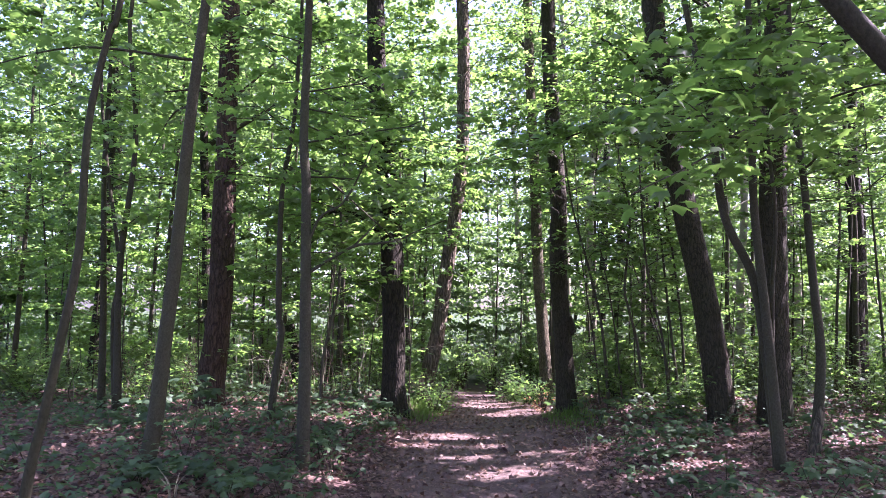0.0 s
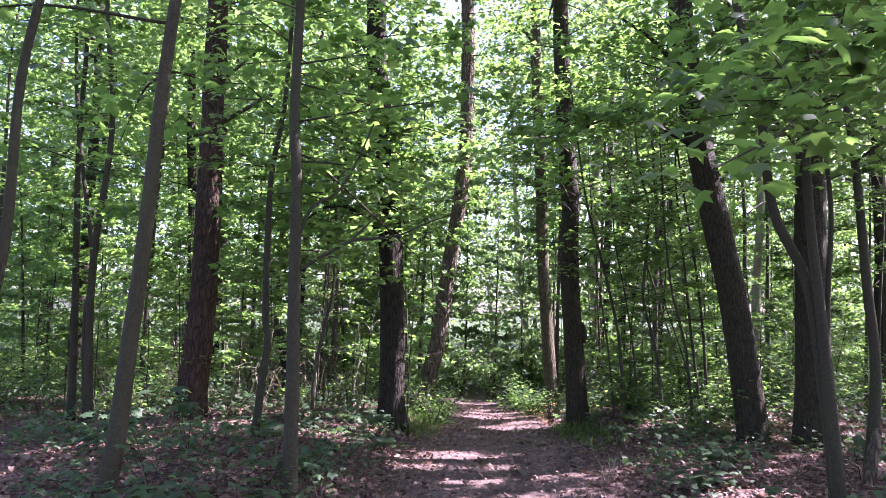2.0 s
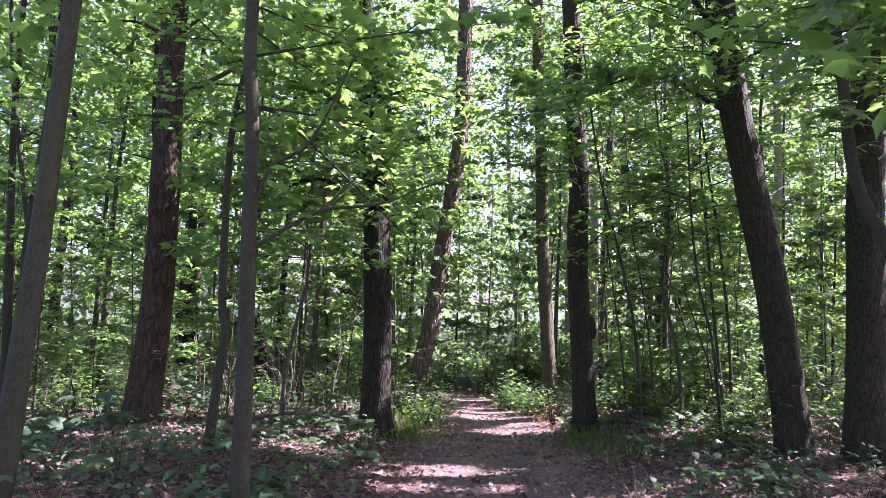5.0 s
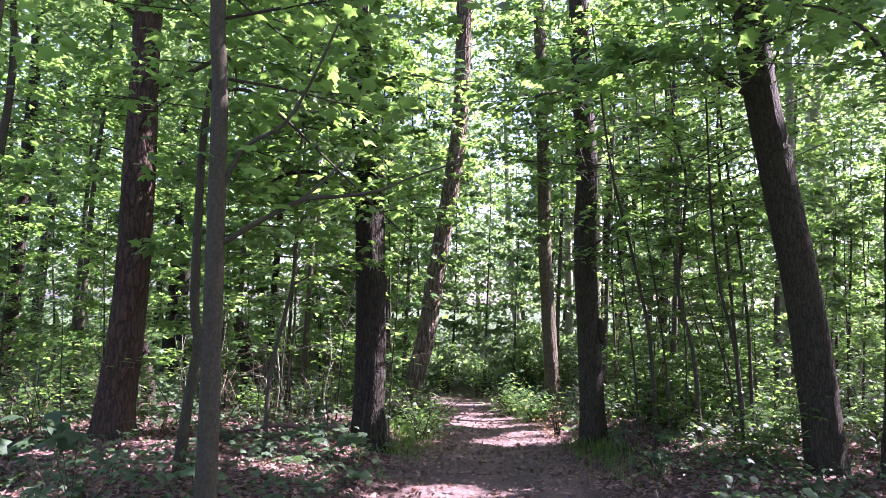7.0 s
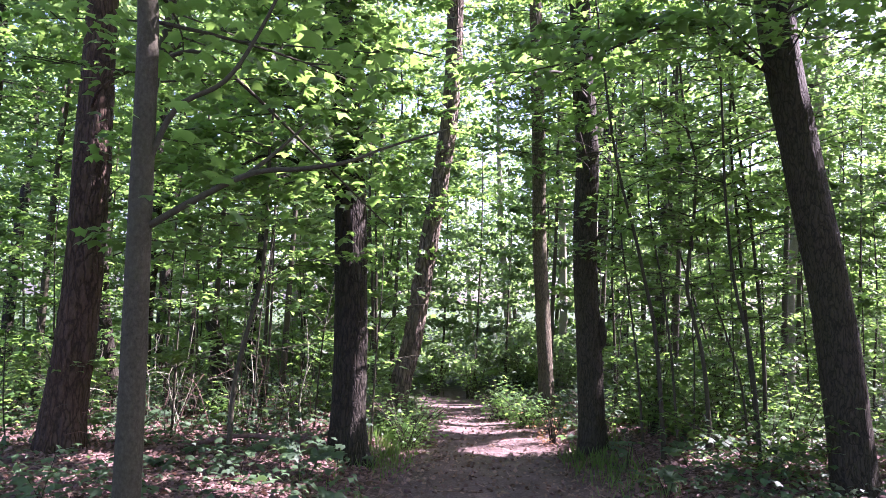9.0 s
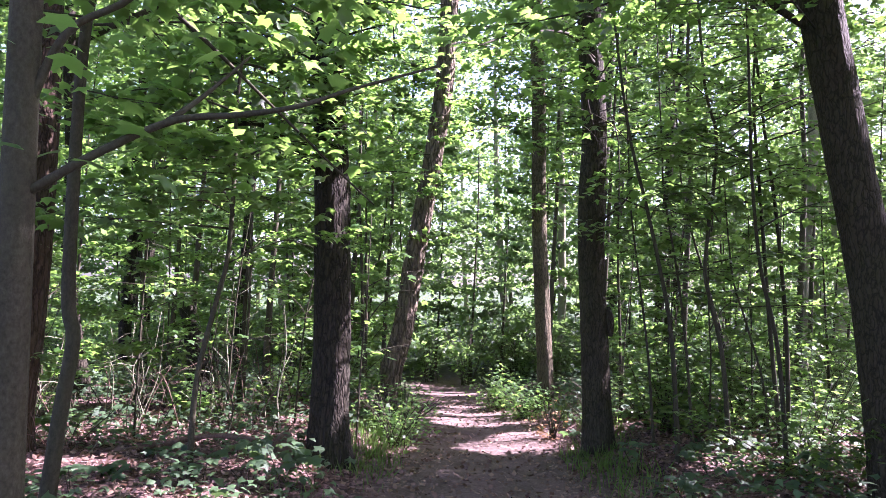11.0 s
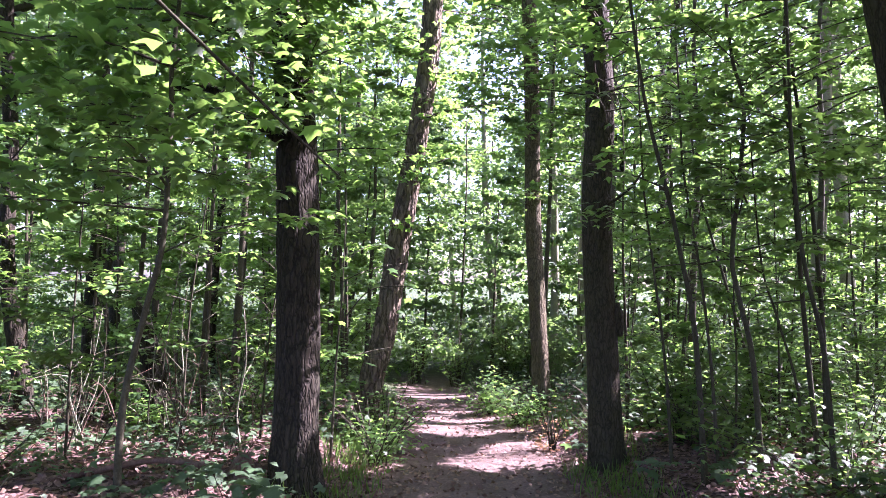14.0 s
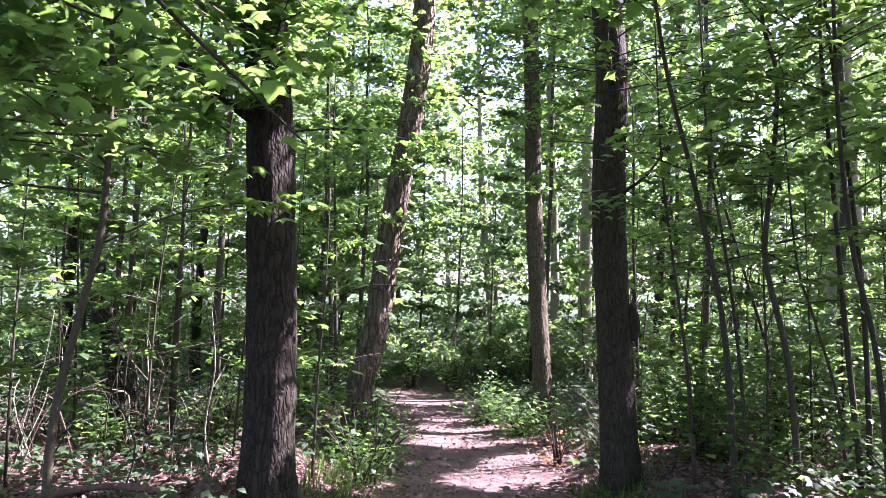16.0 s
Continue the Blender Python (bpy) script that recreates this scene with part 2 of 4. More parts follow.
FLOOR_GAPS = [((-2.4, 11.2, 1.3), 0.55), ((-3.4, 11.0, 1.4), 0.55), ((-1.6, 11.9, 1.6), 0.5), ((-3.2, 11.2, 0.5), 0.6), ((-4.4, 11.5, 0.6), 0.6), ((4.4, 10.6, 0.5), 0.6), ((5.2, 11.2, 0.6), 0.5), ((3.4, 10.2, 0.4), 0.5), ((-2.4, 9.6, 0.3), 0.35), ((-1.2, 8.6, 0.2), 0.35),
              ((-1.5, 10.6, 0.2), 0.6), ((-1.0, 9.9, 0.2), 0.4), ((-0.6, 12.0, 0.5), 0.5), ((4.6, 7.4, 0.1), 0.4), ((-0.83, 5.9, 0.2), 0.25), ((-2.6, 11.4, 0.3), 0.5), ((2.4, 6.4, 0.1), 0.35), ((-3.4, 8.8, 0.3), 0.2),
              ((3.2, 12.4, 1.0), 0.8), ((-0.1, 12.0, 0.4), 0.6), ((1.9, 15.2, 0.2), 0.7), ((3.0, 12.2, 0.9), 0.5), ((4.4, 11.8, 1.0), 0.5),
              ((0.8, 23.5, 0.2), 1.3), ((-3.5, 13.8, 1.0), 0.7), ((-5.0, 16.5, 0.8), 0.8), ((-1.5, 16.5, 0.8), 0.7), ((5.5, 16.0, 0.8), 0.8), ((3.5, 13.8, 0.6), 0.7),
              ((-1.2, 13.5, 0.8), 0.5)]


def in_gap(places, crowns=True):
    hit = np.zeros(len(places), bool)
    way = np.array(sun_way)
    for where, radius, clear_from in (*((*g, 0.4) for g in (*PATH_GAPS, *FLOOR_GAPS)), *((*g, 2.4) for g in CROWN_GAPS if crowns)):
        off = places - np.array(where)
        along = off @ way
        across = np.linalg.norm(off - along[:, None] * way, axis=1)
        hit |= (along > clear_from) & (across < radius * rng.uniform(0.75, 1.35, len(places)))
    return hit


def leaf_mesh(name, places, sizes, mat, shape="plain", tilt=0.3, droop=0.14, base=None, heading=None, stand=0.0, gaps=True):
    """One mesh of many leaves at the places (an array), each turned its own way and lying more or less flat.
    base: where the mesh's own origin stands in the world."""
    if base is not None:
        there = places + np.array(base)
        headroom = (np.abs(there[:, 0]) < 0.8) & (there[:, 1] < 6.9) & (there[:, 2] > 0.6) & (there[:, 2] < 2.35)   # kept clear over the path
        keep = ~(in_gap(there, gaps) | headroom)
        places, sizes = places[keep], sizes[keep]
        heading = heading[keep] if heading is not None else None
    n = len(places)
    outline, faces = SHAPES[shape]
    turn = rng.uniform(0, 2 * math.pi, n) if heading is None else heading + rng.normal(0, 0.7, n)
    pitch = rng.normal(stand - droop, tilt * 0.7, n)
    roll = rng.normal(0, tilt, n)
    local = outline[None] * sizes[:, None, None]
    local = local * np.stack([rng.uniform(0.8, 1.15, n), np.ones(n), rng.uniform(0.2, 2.0, n)], 1)[:, None]
    x, y, z = local[..., 0], local[..., 1], local[..., 2]
    c, s = np.cos(roll)[:, None], np.sin(roll)[:, None]
    x, z = x * c + z * s, z * c - x * s
    c, s = np.cos(pitch)[:, None], np.sin(pitch)[:, None]
    y, z = y * c - z * s, y * s + z * c
    c, s = np.cos(turn)[:, None], np.sin(turn)[:, None]
    x, y = x * c - y * s, x * s + y * c
    verts = np.stack([x, y, z], -1) + places[:, None]
    k = len(outline)
    all_faces = (faces[None] + (np.arange(n) * k)[:, None, None]).reshape(-1, 3)
    return mesh_of(name, verts.reshape(-1, 3), all_faces, mat)


def spray(start, azimuth, length, rise, count, size, spread=0.42):
    """One leafy bough: its line, its side twigs and the places, sizes and headings of its leaves, in a flat fan."""
    way = Vector((math.cos(azimuth), math.sin(azimuth), 0))
    side = Vector((-way.y, way.x, 0))
    start = Vector(start)
    bend = rng.normal(0, 0.12)
    line = [start + way * (length * u) + side * (bend * length * u * u) + Vector((0, 0, rise * length * (u - 0.55 * u * u))) for u in (0, 0.2, 0.4, 0.6, 0.8, 1.0)]
    u = rng.uniform(0.18, 1.05, count)
    v = rng.uniform(-1, 1, count) * spread * length * np.clip(1.15 - u, 0.15, 0.8) * 1.3
    x = np.array(start)[None] + np.outer(u * length, way) + np.outer(bend * length * u * u + v, side)
    x[:, 2] += rise * length * (u - 0.55 * u * u) - 0.14 * np.abs(v) + rng.normal(0, 0.02 + 0.012 * length, count)
    heading = np.arctan2(-way.x, way.y) + np.sign(v) * -0.6
    twigs = []
    for w in (0.3, 0.45, 0.6, 0.75):
        for sign in (-1, 1):
            a = start + way * (length * w) + side * (bend * length * w * w) + Vector((0, 0, rise * length * (w - 0.55 * w * w)))
            reach = spread * length * (1.1 - w) * rng.uniform(0.6, 1.0)
            b = a + way * (0.7 * reach) + side * (sign * reach) + Vector((0, 0, -0.1 * reach))
            twigs.append(([a, b], [0.006, 0.003]))
    return line, twigs, x, size * rng.uniform(0.65, 1.25, count), heading


def upright(base, points, y_lean=0.0):
    """World points (x, z) of a stem in the plane of its base, as places from the base; the first is sunk to the ground."""
    x0, y0 = base
    z0 = ground_z(x0, y0)
    out = [Vector((0, 0, -0.15))]
    for x, z in points:
        if z - z0 > 0.12:
            out.append(Vector((x - x0, y_lean * (z - z0), z - z0)))
    return out


STEMS = {}                               # the middle line of each trunk, from its foot


def stem_tree(name, label, category, x, y, points, foot, top_radius, height, mat, leaf_mat=maple_leaf, furrow=0.0, sides=10, steps=4, flare=0.0,
              boughs=10, low=0.35, reach=1.3, leaves=45, size=0.11, shape="plain", limbs=(), group="", crown_label="", upto=1.0, twiggy=False, skirt=()):
    """A tree: stem through the points (x, z), grown on to its height, boughs with leaves from low (share of its height) upward, and named limbs."""
    tree = thing(name, x, y, label, category, group)
    z0 = tree.location.z
    line = upright((x, y), points)
    last, before = line[-1], line[-2]
    drift = (last - before).normalized()
    drift = Vector((drift.x * 0.5, 0, 1)).normalized()
    while line[-1].z < height - 0.3:
        line.append(line[-1] + drift * min(1.5, height - line[-1].z) + Vector((rng.normal(0, 0.05), rng.normal(0, 0.06), 0)))
    line = smooth_line(line, steps)
    radii = [foot + (top_radius - foot) * min(1, max(0, p.z) / height) ** 0.8 for p in line]
    v, f = tube(line, radii, sides, furrow, 16, x * 1.7 + y, flare)
    part("trunk", mesh_of("trunk", v, f, mat, True), tree)
    STEMS[tree.name] = line
    spots, sizes, ways = [], [], []
    plan = []
    for k in range(boughs):
        h = height * (low + (upto - low) * ((k + rng.uniform(0.1, 0.9)) / boughs))
        share = 1 - 0.5 * (h / height - low) / (1 - low)
        plan.append((h, reach * share * rng.uniform(0.6, 1.15), leaves))
    for z_low, z_high, count, short, some in skirt:
        plan += [(rng.uniform(z_low, z_high), short * rng.uniform(0.6, 1.2), some) for k in range(count)]
    for k, (h, length, many) in enumerate(plan):
        at = min(line, key=lambda p: abs(p.z - h))
        bl, tw, px, sz, hd = spray(at, k * 2.4 + rng.uniform(0, 1.2), length, rng.uniform(0.1, 0.7), int(many * rng.uniform(0.7, 1.3)), size)
        spots.append(px), sizes.append(sz), ways.append(hd)
        r = max(0.004, 0.007 * length)
        bv, bf = tube(bl, [r * (1 - 0.15 * i) for i in range(len(bl))], 5)
        if y < 1 or y > 15:
            continue                     # too far off, or behind, for its boughs to show
        bough = part("bough", mesh_of("bough", bv, bf, mat, True), tree)
        for l, rr in tw[k % 2::2] if twiggy else ():
            bv, bf = tube(l, rr, 3)
            part("twig", mesh_of("twig", bv, bf, mat), bough)
    for limb in limbs:
        places, r0, r1, n_leaves, limb_leaf = limb
        ll = smooth_line([Vector(p) - Vector((x, y, z0)) for p in places], 5)
        v, f = tube(ll, [r0 + (r1 - r0) * i / (len(ll) - 1) for i in range(len(ll))], 8)
        part("limb", mesh_of("limb", v, f, mat, True), tree)
        if n_leaves:
            pick = rng.integers(len(ll) // 4, len(ll), n_leaves)
            at = np.array([ll[i] for i in pick]) + rng.normal(0, 1, (n_leaves, 3)) * np.array((0.3, 0.3, 0.13))
            spots.append(at), sizes.append(limb_leaf * rng.uniform(0.7, 1.2, n_leaves)), ways.append(rng.uniform(0, 6.28, n_leaves))
    if spots:
        me = leaf_mesh("crown", np.concatenate(spots), np.concatenate(sizes), leaf_mat, shape, 0.3 if y < 13 else 0.5 if y < 20 else 0.7, base=tree.location, heading=np.concatenate(ways))
        part("crown", me, tree, crown_label, "stuff")
    return tree


CANOPY = 0.27                           # share of full leaf in the high crowns


def high_crown(tree, centre, radii, clumps, per_clump, size, mat=canopy_leaf, shape="blade", spread=0.5):
    """A broad crown of leaf clumps in an uneven ellipsoid round the centre (place from the tree's foot), with gaps between."""
    clumps = int(clumps * CANOPY)
    way = rng.normal(size=(clumps, 3))
    way /= np.linalg.norm(way, axis=1)[:, None]
    middle = np.array(centre) + way * np.array(radii) * rng.uniform(0.35, 1.0, (clumps, 1)) ** 0.6
    places = np.repeat(middle, per_clump, 0) + rng.normal(0, 1, (clumps * per_clump, 3)) * np.array((spread, spread, spread * 0.4))
    me = leaf_mesh("crown", places, size * rng.uniform(0.6, 1.3, len(places)), mat, shape, 0.6, base=tree.location)
    part("high_crown", me, tree, kind="stuff")
    for m in middle[:: max(1, clumps // 3)]:
        b = Vector(m)
        a = min(STEMS[tree.name], key=lambda p: abs(p.z - (b.z - 0.5 * math.hypot(b.x - p.x, b.y - p.y))))
        v, f = tube([a, a.lerp(b, 0.5) + Vector((0, 0, 0.4)), b], [0.06, 0.035, 0.01], 5)
        part("crown_limb", mesh_of("crown_limb", v, f, dark_bark, True), tree)


# ---- ground ----
def steps(lo, hi, fine, far):
    inner = list(np.arange(lo, hi + 1e-6, fine))
    out, gap, a, b = [], fine, lo, hi
    left, right = [], []
    while b < far:
        gap *= 1.35
        a, b = a - gap, b + gap
        left.append(a), right.append(b)
    return left[::-1] + inner + right


gx, gy = steps(-7.5, 8.5, 0.11, 500), steps(0.5, 21, 0.11, 500)
gv = [(x, y, ground_z(x, y)) for y in gy for x in gx]
w = len(gx)
gf = np.array([(j * w + i, j * w + i + 1, j * w + w + i + 1, j * w + w + i) for j in range(len(gy) - 1) for i in range(w - 1)])
soil, t, p = material("forest soil")
trod = t.nodes.new("ShaderNodeAttribute")
trod.attribute_name = "trodden"
crumbs = spot(t, 34, (1, 1, 1), 8, rough=0.8)
blots = spot(t, 3.0, (1, 1, 1), 4)
bits = spot(t, 26, (1, 1, 1), kind="ShaderNodeTexVoronoi")
earth = ramp(t, crumbs.outputs["Fac"], (0.3, (0.048, 0.031, 0.027)), (0.7, (0.2, 0.15, 0.125)))
mould = ramp(t, bits.outputs["Color"], (0.2, (0.04, 0.025, 0.02)), (0.55, (0.11, 0.07, 0.058)), (0.9, (0.21, 0.14, 0.122)))
green = t.nodes.new("ShaderNodeAttribute")
green.attribute_name = "overgrown"
moss = ramp(t, crumbs.outputs["Fac"], (0.3, (0.02, 0.035, 0.014)), (0.7, (0.06, 0.09, 0.035)))
mould = mixed(t, mould, moss, green.outputs["Fac"])
tone = mixed(t, mould, earth, trod.outputs["Fac"])
tone = mixed(t, tone, ramp(t, blots.outputs["Fac"], (0.3, (0.65, 0.65, 0.65)), (0.7, (1.15, 1.12, 1.1))), 1.0, "MULTIPLY")
t.links.new(tone, p.inputs["Base Color"])
p.inputs["Roughness"].default_value = 0.95
p.inputs["Specular IOR Level"].default_value = 0.15
relief(t, p, crumbs.outputs["Fac"], 0.8, 0.02)
ground_mesh = mesh_of("ground", np.array(gv), gf, soil, True)
mask = ground_mesh.attributes.new("trodden", "FLOAT", "POINT")
mask.data.foreach_set("value", [ease((1.15 - abs(x - way_x(y)) + 0.35 * noise.noise(Vector((x * 1.5, y * 1.5, 5)))) / 0.5) * ease((28 - y) / 4) for x, y, z in gv])
growth = ground_mesh.attributes.new("overgrown", "FLOAT", "POINT")
growth.data.foreach_set("value", [ease((max(y, 1.6 * abs(x - 1)) - 16 + 3 * noise.noise(Vector((x * 0.4, y * 0.4, 9)))) / 6) for x, y, z in gv])
tagged(new("ground", ground_mesh), "forest floor of brown mould with a trodden earth path", "ground", kind="structure")


def strewn(count, box, keep):
    """Places on the ground in the box where keep(x, y) is above a random number."""
    out = []
    while len(out) < count:
        x, y = rng.uniform(box[0], box[1]), rng.uniform(box[2], box[3])
        if keep(x, y) > rng.random():
            out.append((x, y, ground_z(x, y)))
    return np.array(out)


def litter_share(x, y):
    off = abs(x - way_x(y))
    return (0.38 + 0.62 * ease((off - 0.35) / 0.9)) * (1.0 if y < 12 else 0.45) * (1.0 if off < 4 else 0.35)


for count, near, far, shape in ((29000, 2.0, 8.5, "plain"), (30000, 8.5, 20.0, "blade")):
    places = strewn(count, (-7, 8, near, far), litter_share)
    places[:, 2] += rng.uniform(0.004, 0.03, len(places))
    me = leaf_mesh("leaf_litter", places, rng.uniform(0.025, 0.07, len(places)), litter_leaf, shape, tilt=0.55, droop=0.0)
    tagged(new("leaf_litter", me), "dry brown fallen leaves strewn over the forest floor", "leaf litter", kind="stuff")
twig_bits = []
for x, y, z in strewn(420, (-5, 6, 2.5, 15), lambda x, y: 0.35 + 0.65 * ease((abs(x - way_x(y)) - 0.7) / 0.5)):
    a, l = rng.uniform(0, 6.28), rng.uniform(0.08, 0.45)
    b = Vector((x + math.cos(a) * l, y + math.sin(a) * l, 0))
    b.z = ground_z(b.x, b.y) + 0.02
    twig_bits.append(tube([(x, y, z + 0.012), tuple(b)], [0.006, 0.003], 4))
v, f = joined(twig_bits)
tagged(new("fallen_twigs", mesh_of("fallen_twigs", v, f, dead_wood)), "thin dead twigs lying on the forest floor", "twigs", kind="stuff")

# ---- the trees beside the path ----
OAK = dict(furrow=0.009, sides=54, steps=15, flare=0.5, mat=oak_bark, shape="plain")
PINE = dict(furrow=0.009, sides=52, steps=15, flare=0.55, mat=pine_bark, shape="plain")
SAPLING = dict(twiggy=True, mat=smooth_bark, sides=10, steps=5, flare=0.25)

pine = stem_tree("pine_tree", "tall pine with rough dark red-brown bark and dead side limbs", "tree", -3.3, 9.8,
                 [(-3.29, 0.4), (-3.21, 1.27), (-3.17, 2.58), (-3.17, 4.43), (-3.16, 5.82)], 0.185, 0.08, 14, boughs=5, low=0.42, reach=1.4, leaves=50,
                 limbs=[(((-3.17, 9.8, 4.6), (-2.9, 9.7, 4.75), (-2.45, 9.6, 5.1)), 0.03, 0.012, 14, 0.1),
                        (((-3.17, 9.8, 4.55), (-3.5, 9.6, 4.7), (-4.0, 9.5, 4.65)), 0.025, 0.01, 14, 0.1),
                        (((-3.17, 9.7, 3.3), (-3.0, 9.5, 3.45), (-2.75, 9.4, 3.6)), 0.02, 0.006, 0, 0.1)], **PINE)
high_crown(pine, (0.2, 0.3, 11), (3.2, 3.2, 3.0), 150, 50, 0.13)
oak = stem_tree("oak_tree", "stout oak with deeply furrowed dark bark beside the path", "tree", -0.7, 10.4,
                [(-0.71, 0.3), (-0.71, 0.91), (-0.74, 1.94), (-0.79, 2.92), (-0.9, 4.12), (-1.01, 5.14)], 0.178, 0.1, 14, boughs=22, low=0.18, upto=0.6, reach=1.5, skirt=[(2.3, 5.5, 20, 0.7, 60)],
                leaves=95, size=0.1, limbs=[(((-0.78, 10.4, 2.6), (-1.0, 10.2, 2.75), (-1.35, 10.1, 3.0), (-1.62, 10.0, 2.98)), 0.04, 0.02, 40, 0.1),
                                            (((-1.62, 10.0, 2.98), (-1.8, 9.9, 2.85), (-2.2, 9.8, 2.45)), 0.02, 0.008, 30, 0.1)], **OAK)
high_crown(oak, (-0.2, 0.5, 9.5), (3.6, 3.6, 3.8), 140, 55, 0.13)
leaning = stem_tree("leaning_tree", "leaning tree with coarse ridged bark at the path's edge", "tree", -0.32, 13.3,
                    [(-0.27, 0.25), (-0.09, 1.02), (0.06, 2.09), (0.24, 3.26), (0.4, 4.64), (0.43, 6.51)], 0.147, 0.09, 15, boughs=16, low=0.2, upto=0.65, reach=1.2, skirt=[(2.5, 7.0, 22, 0.8, 60)],
                    leaves=60, size=0.1, **{**OAK, "furrow": 0.014, "mat": ridged_bark})
high_crown(leaning, (0.6, 1.0, 11.5), (3.0, 3.0, 2.8), 120, 50, 0.13)
back_pine = stem_tree("pine_tree", "straight brown-barked pine at the path's edge", "tree", 2.42, 16.0,
                      [(2.4, 0.2), (2.33, 1.37), (2.24, 2.93), (2.21, 4.53), (2.12, 6.62)], 0.145, 0.09, 15, boughs=16, low=0.28, upto=0.65, reach=1.9, leaves=90, skirt=[(3.2, 8.0, 20, 1.0, 70)], **{**PINE, "mat": tan_bark, "furrow": 0.006})
high_crown(back_pine, (0, 1, 11), (3.4, 3.4, 3.5), 160, 50, 0.14)
right_oak = stem_tree("oak_tree", "dark furrowed oak with a burr on its trunk", "tree", 2.1, 11.4,
                      [(2.08, 0.1), (2.03, 1.1), (1.98, 1.89), (1.97, 2.69), (1.99, 3.39), (1.93, 4.32)], 0.158, 0.09, 13, boughs=16, low=0.26, upto=0.6, reach=1.5, skirt=[(2.8, 5.5, 14, 0.8, 50)],
                      leaves=95, size=0.1, limbs=[(((2.03, 11.3, 2.35), (2.2, 11.1, 2.5), (2.35, 11.0, 2.75)), 0.018, 0.006, 12, 0.1)], **{**OAK, "mat": mossy_bark, "furrow": 0.007})
bv, bf = tube(smooth_line([(0.075, -0.08, 1.26), (0.07, -0.09, 1.42), (0.05, -0.08, 1.58)], 4), [0.025, 0.035, 0.042, 0.046, 0.048, 0.046, 0.042, 0.035, 0.025], 14, 0.015)
part("burr", mesh_of("burr", bv, bf, mossy_bark, True), right_oak)
high_crown(right_oak, (0.6, 0, 9.5), (3.4, 3.4, 3.6), 125, 55, 0.13)
lean_right = stem_tree("leaning_oak", "tall oak leaning over the path, dark and mossy", "tree", 3.7, 9.0,
                       [(3.68, 0.2), (3.59, 1.11), (3.46, 1.96), (3.29, 2.83), (3.12, 3.72), (3.0, 4.63)], 0.178, 0.1, 14, boughs=14, low=0.32, upto=0.6, reach=1.6, leaves=80,
                       limbs=[(((3.12, 9.0, 3.6), (2.6, 8.95, 3.88), (2.25, 8.7, 4.0), (1.93, 8.53, 3.86), (1.6, 8.4, 3.7)), 0.03, 0.01, 160, 0.1),
                              (((2.98, 9.0, 4.45), (2.6, 8.9, 4.9), (2.1, 8.8, 5.2)), 0.04, 0.015, 160, 0.1)], **{**OAK, "furrow": 0.005, "flare": 0.3, "mat": mossy_bark})
high_crown(lean_right, (-0.6, -1.0, 9.5), (3.4, 3.4, 3.2), 400, 55, 0.17)
dark_right = stem_tree("oak_tree", "thick straight oak with nearly black bark", "tree", 4.2, 8.6,
                       [(4.2, 0.4), (4.22, 1.34), (4.26, 2.56), (4.32, 3.81), (4.42, 4.59)], 0.186, 0.11, 14, boughs=14, low=0.32, upto=0.62, reach=1.6, leaves=85, **{**OAK, "mat": mossy_bark})
high_crown(dark_right, (0.8, -0.6, 9.5), (3.6, 3.6, 3.4), 440, 55, 0.17)


def sapling(x, y, points, radius, height, label="slender young maple with a smooth grey-green stem", mat=smooth_bark, name="young_maple", **kw):
    values = dict(SAPLING, mat=mat, boughs=14, low=0.36, reach=1.1, leaves=58, size=0.1)
    values.update(kw)
    return stem_tree(name, label, "tree", x, y, points, radius, radius * 0.35, height, group="young trees beside the path", **values)


sapling(-2.36, 3.9, [(-2.31, 0.57), (-2.24, 0.92), (-2.16, 1.37), (-2.08, 1.9), (-2.06, 2.64), (-1.96, 3.2), (-1.9, 3.41)], 0.031, 5.5, "crooked dark young tree with bare lower stem", dark_bark, low=0.55)
grey_tree = sapling(-2.44, 5.7, [(-2.35, 0.6), (-2.29, 1.29), (-2.23, 1.91), (-2.15, 3.08), (-2.09, 3.74), (-2.04, 4.25)], 0.07, 7, "slender tree with smooth pale grey bark, leaning slightly", low=0.62)
thin_tree = sapling(-1.92, 7.75, [(-1.85, 0.85), (-1.8, 1.27), (-1.84, 1.58), (-1.83, 2.87), (-1.74, 3.49), (-1.69, 3.99)], 0.044, 6, "thin crooked young tree with dark bark", dark_bark, low=0.4,
        limbs=[(((-1.8, 7.75, 3.15), (-1.45, 7.5, 3.12), (-1.15, 7.5, 2.9), (-0.86, 7.75, 2.65), (-0.42, 8.25, 2.27), (-0.25, 8.42, 2.13)), 0.016, 0.004, 26, 0.11)])
smooth_maple = sapling(-1.19, 6.1, [(-1.19, 0.7), (-1.19, 1.1), (-1.2, 1.97), (-1.21, 2.71), (-1.24, 3.17)], 0.062, 7, low=0.5,
        limbs=[(((-1.19, 6.1, 1.86), (-0.95, 6.1, 2.01), (-0.75, 6.14, 2.12), (-0.55, 6.12, 2.14), (-0.36, 6.1, 2.17), (-0.2, 6.2, 2.26), (0.08, 6.3, 2.38)), 0.016, 0.004, 40, 0.1),
               (((-0.78, 6.14, 2.11), (-0.68, 6.2, 2.22), (-0.55, 6.25, 2.37)), 0.012, 0.004, 10, 0.1),
               (((-1.2, 6.1, 2.08), (-1.08, 6.1, 2.37), (-0.88, 6.1, 2.5), (-0.74, 6.1, 2.73), (-0.6, 6.1, 3.06)), 0.015, 0.006, 26, 0.1)], shape="lobed")
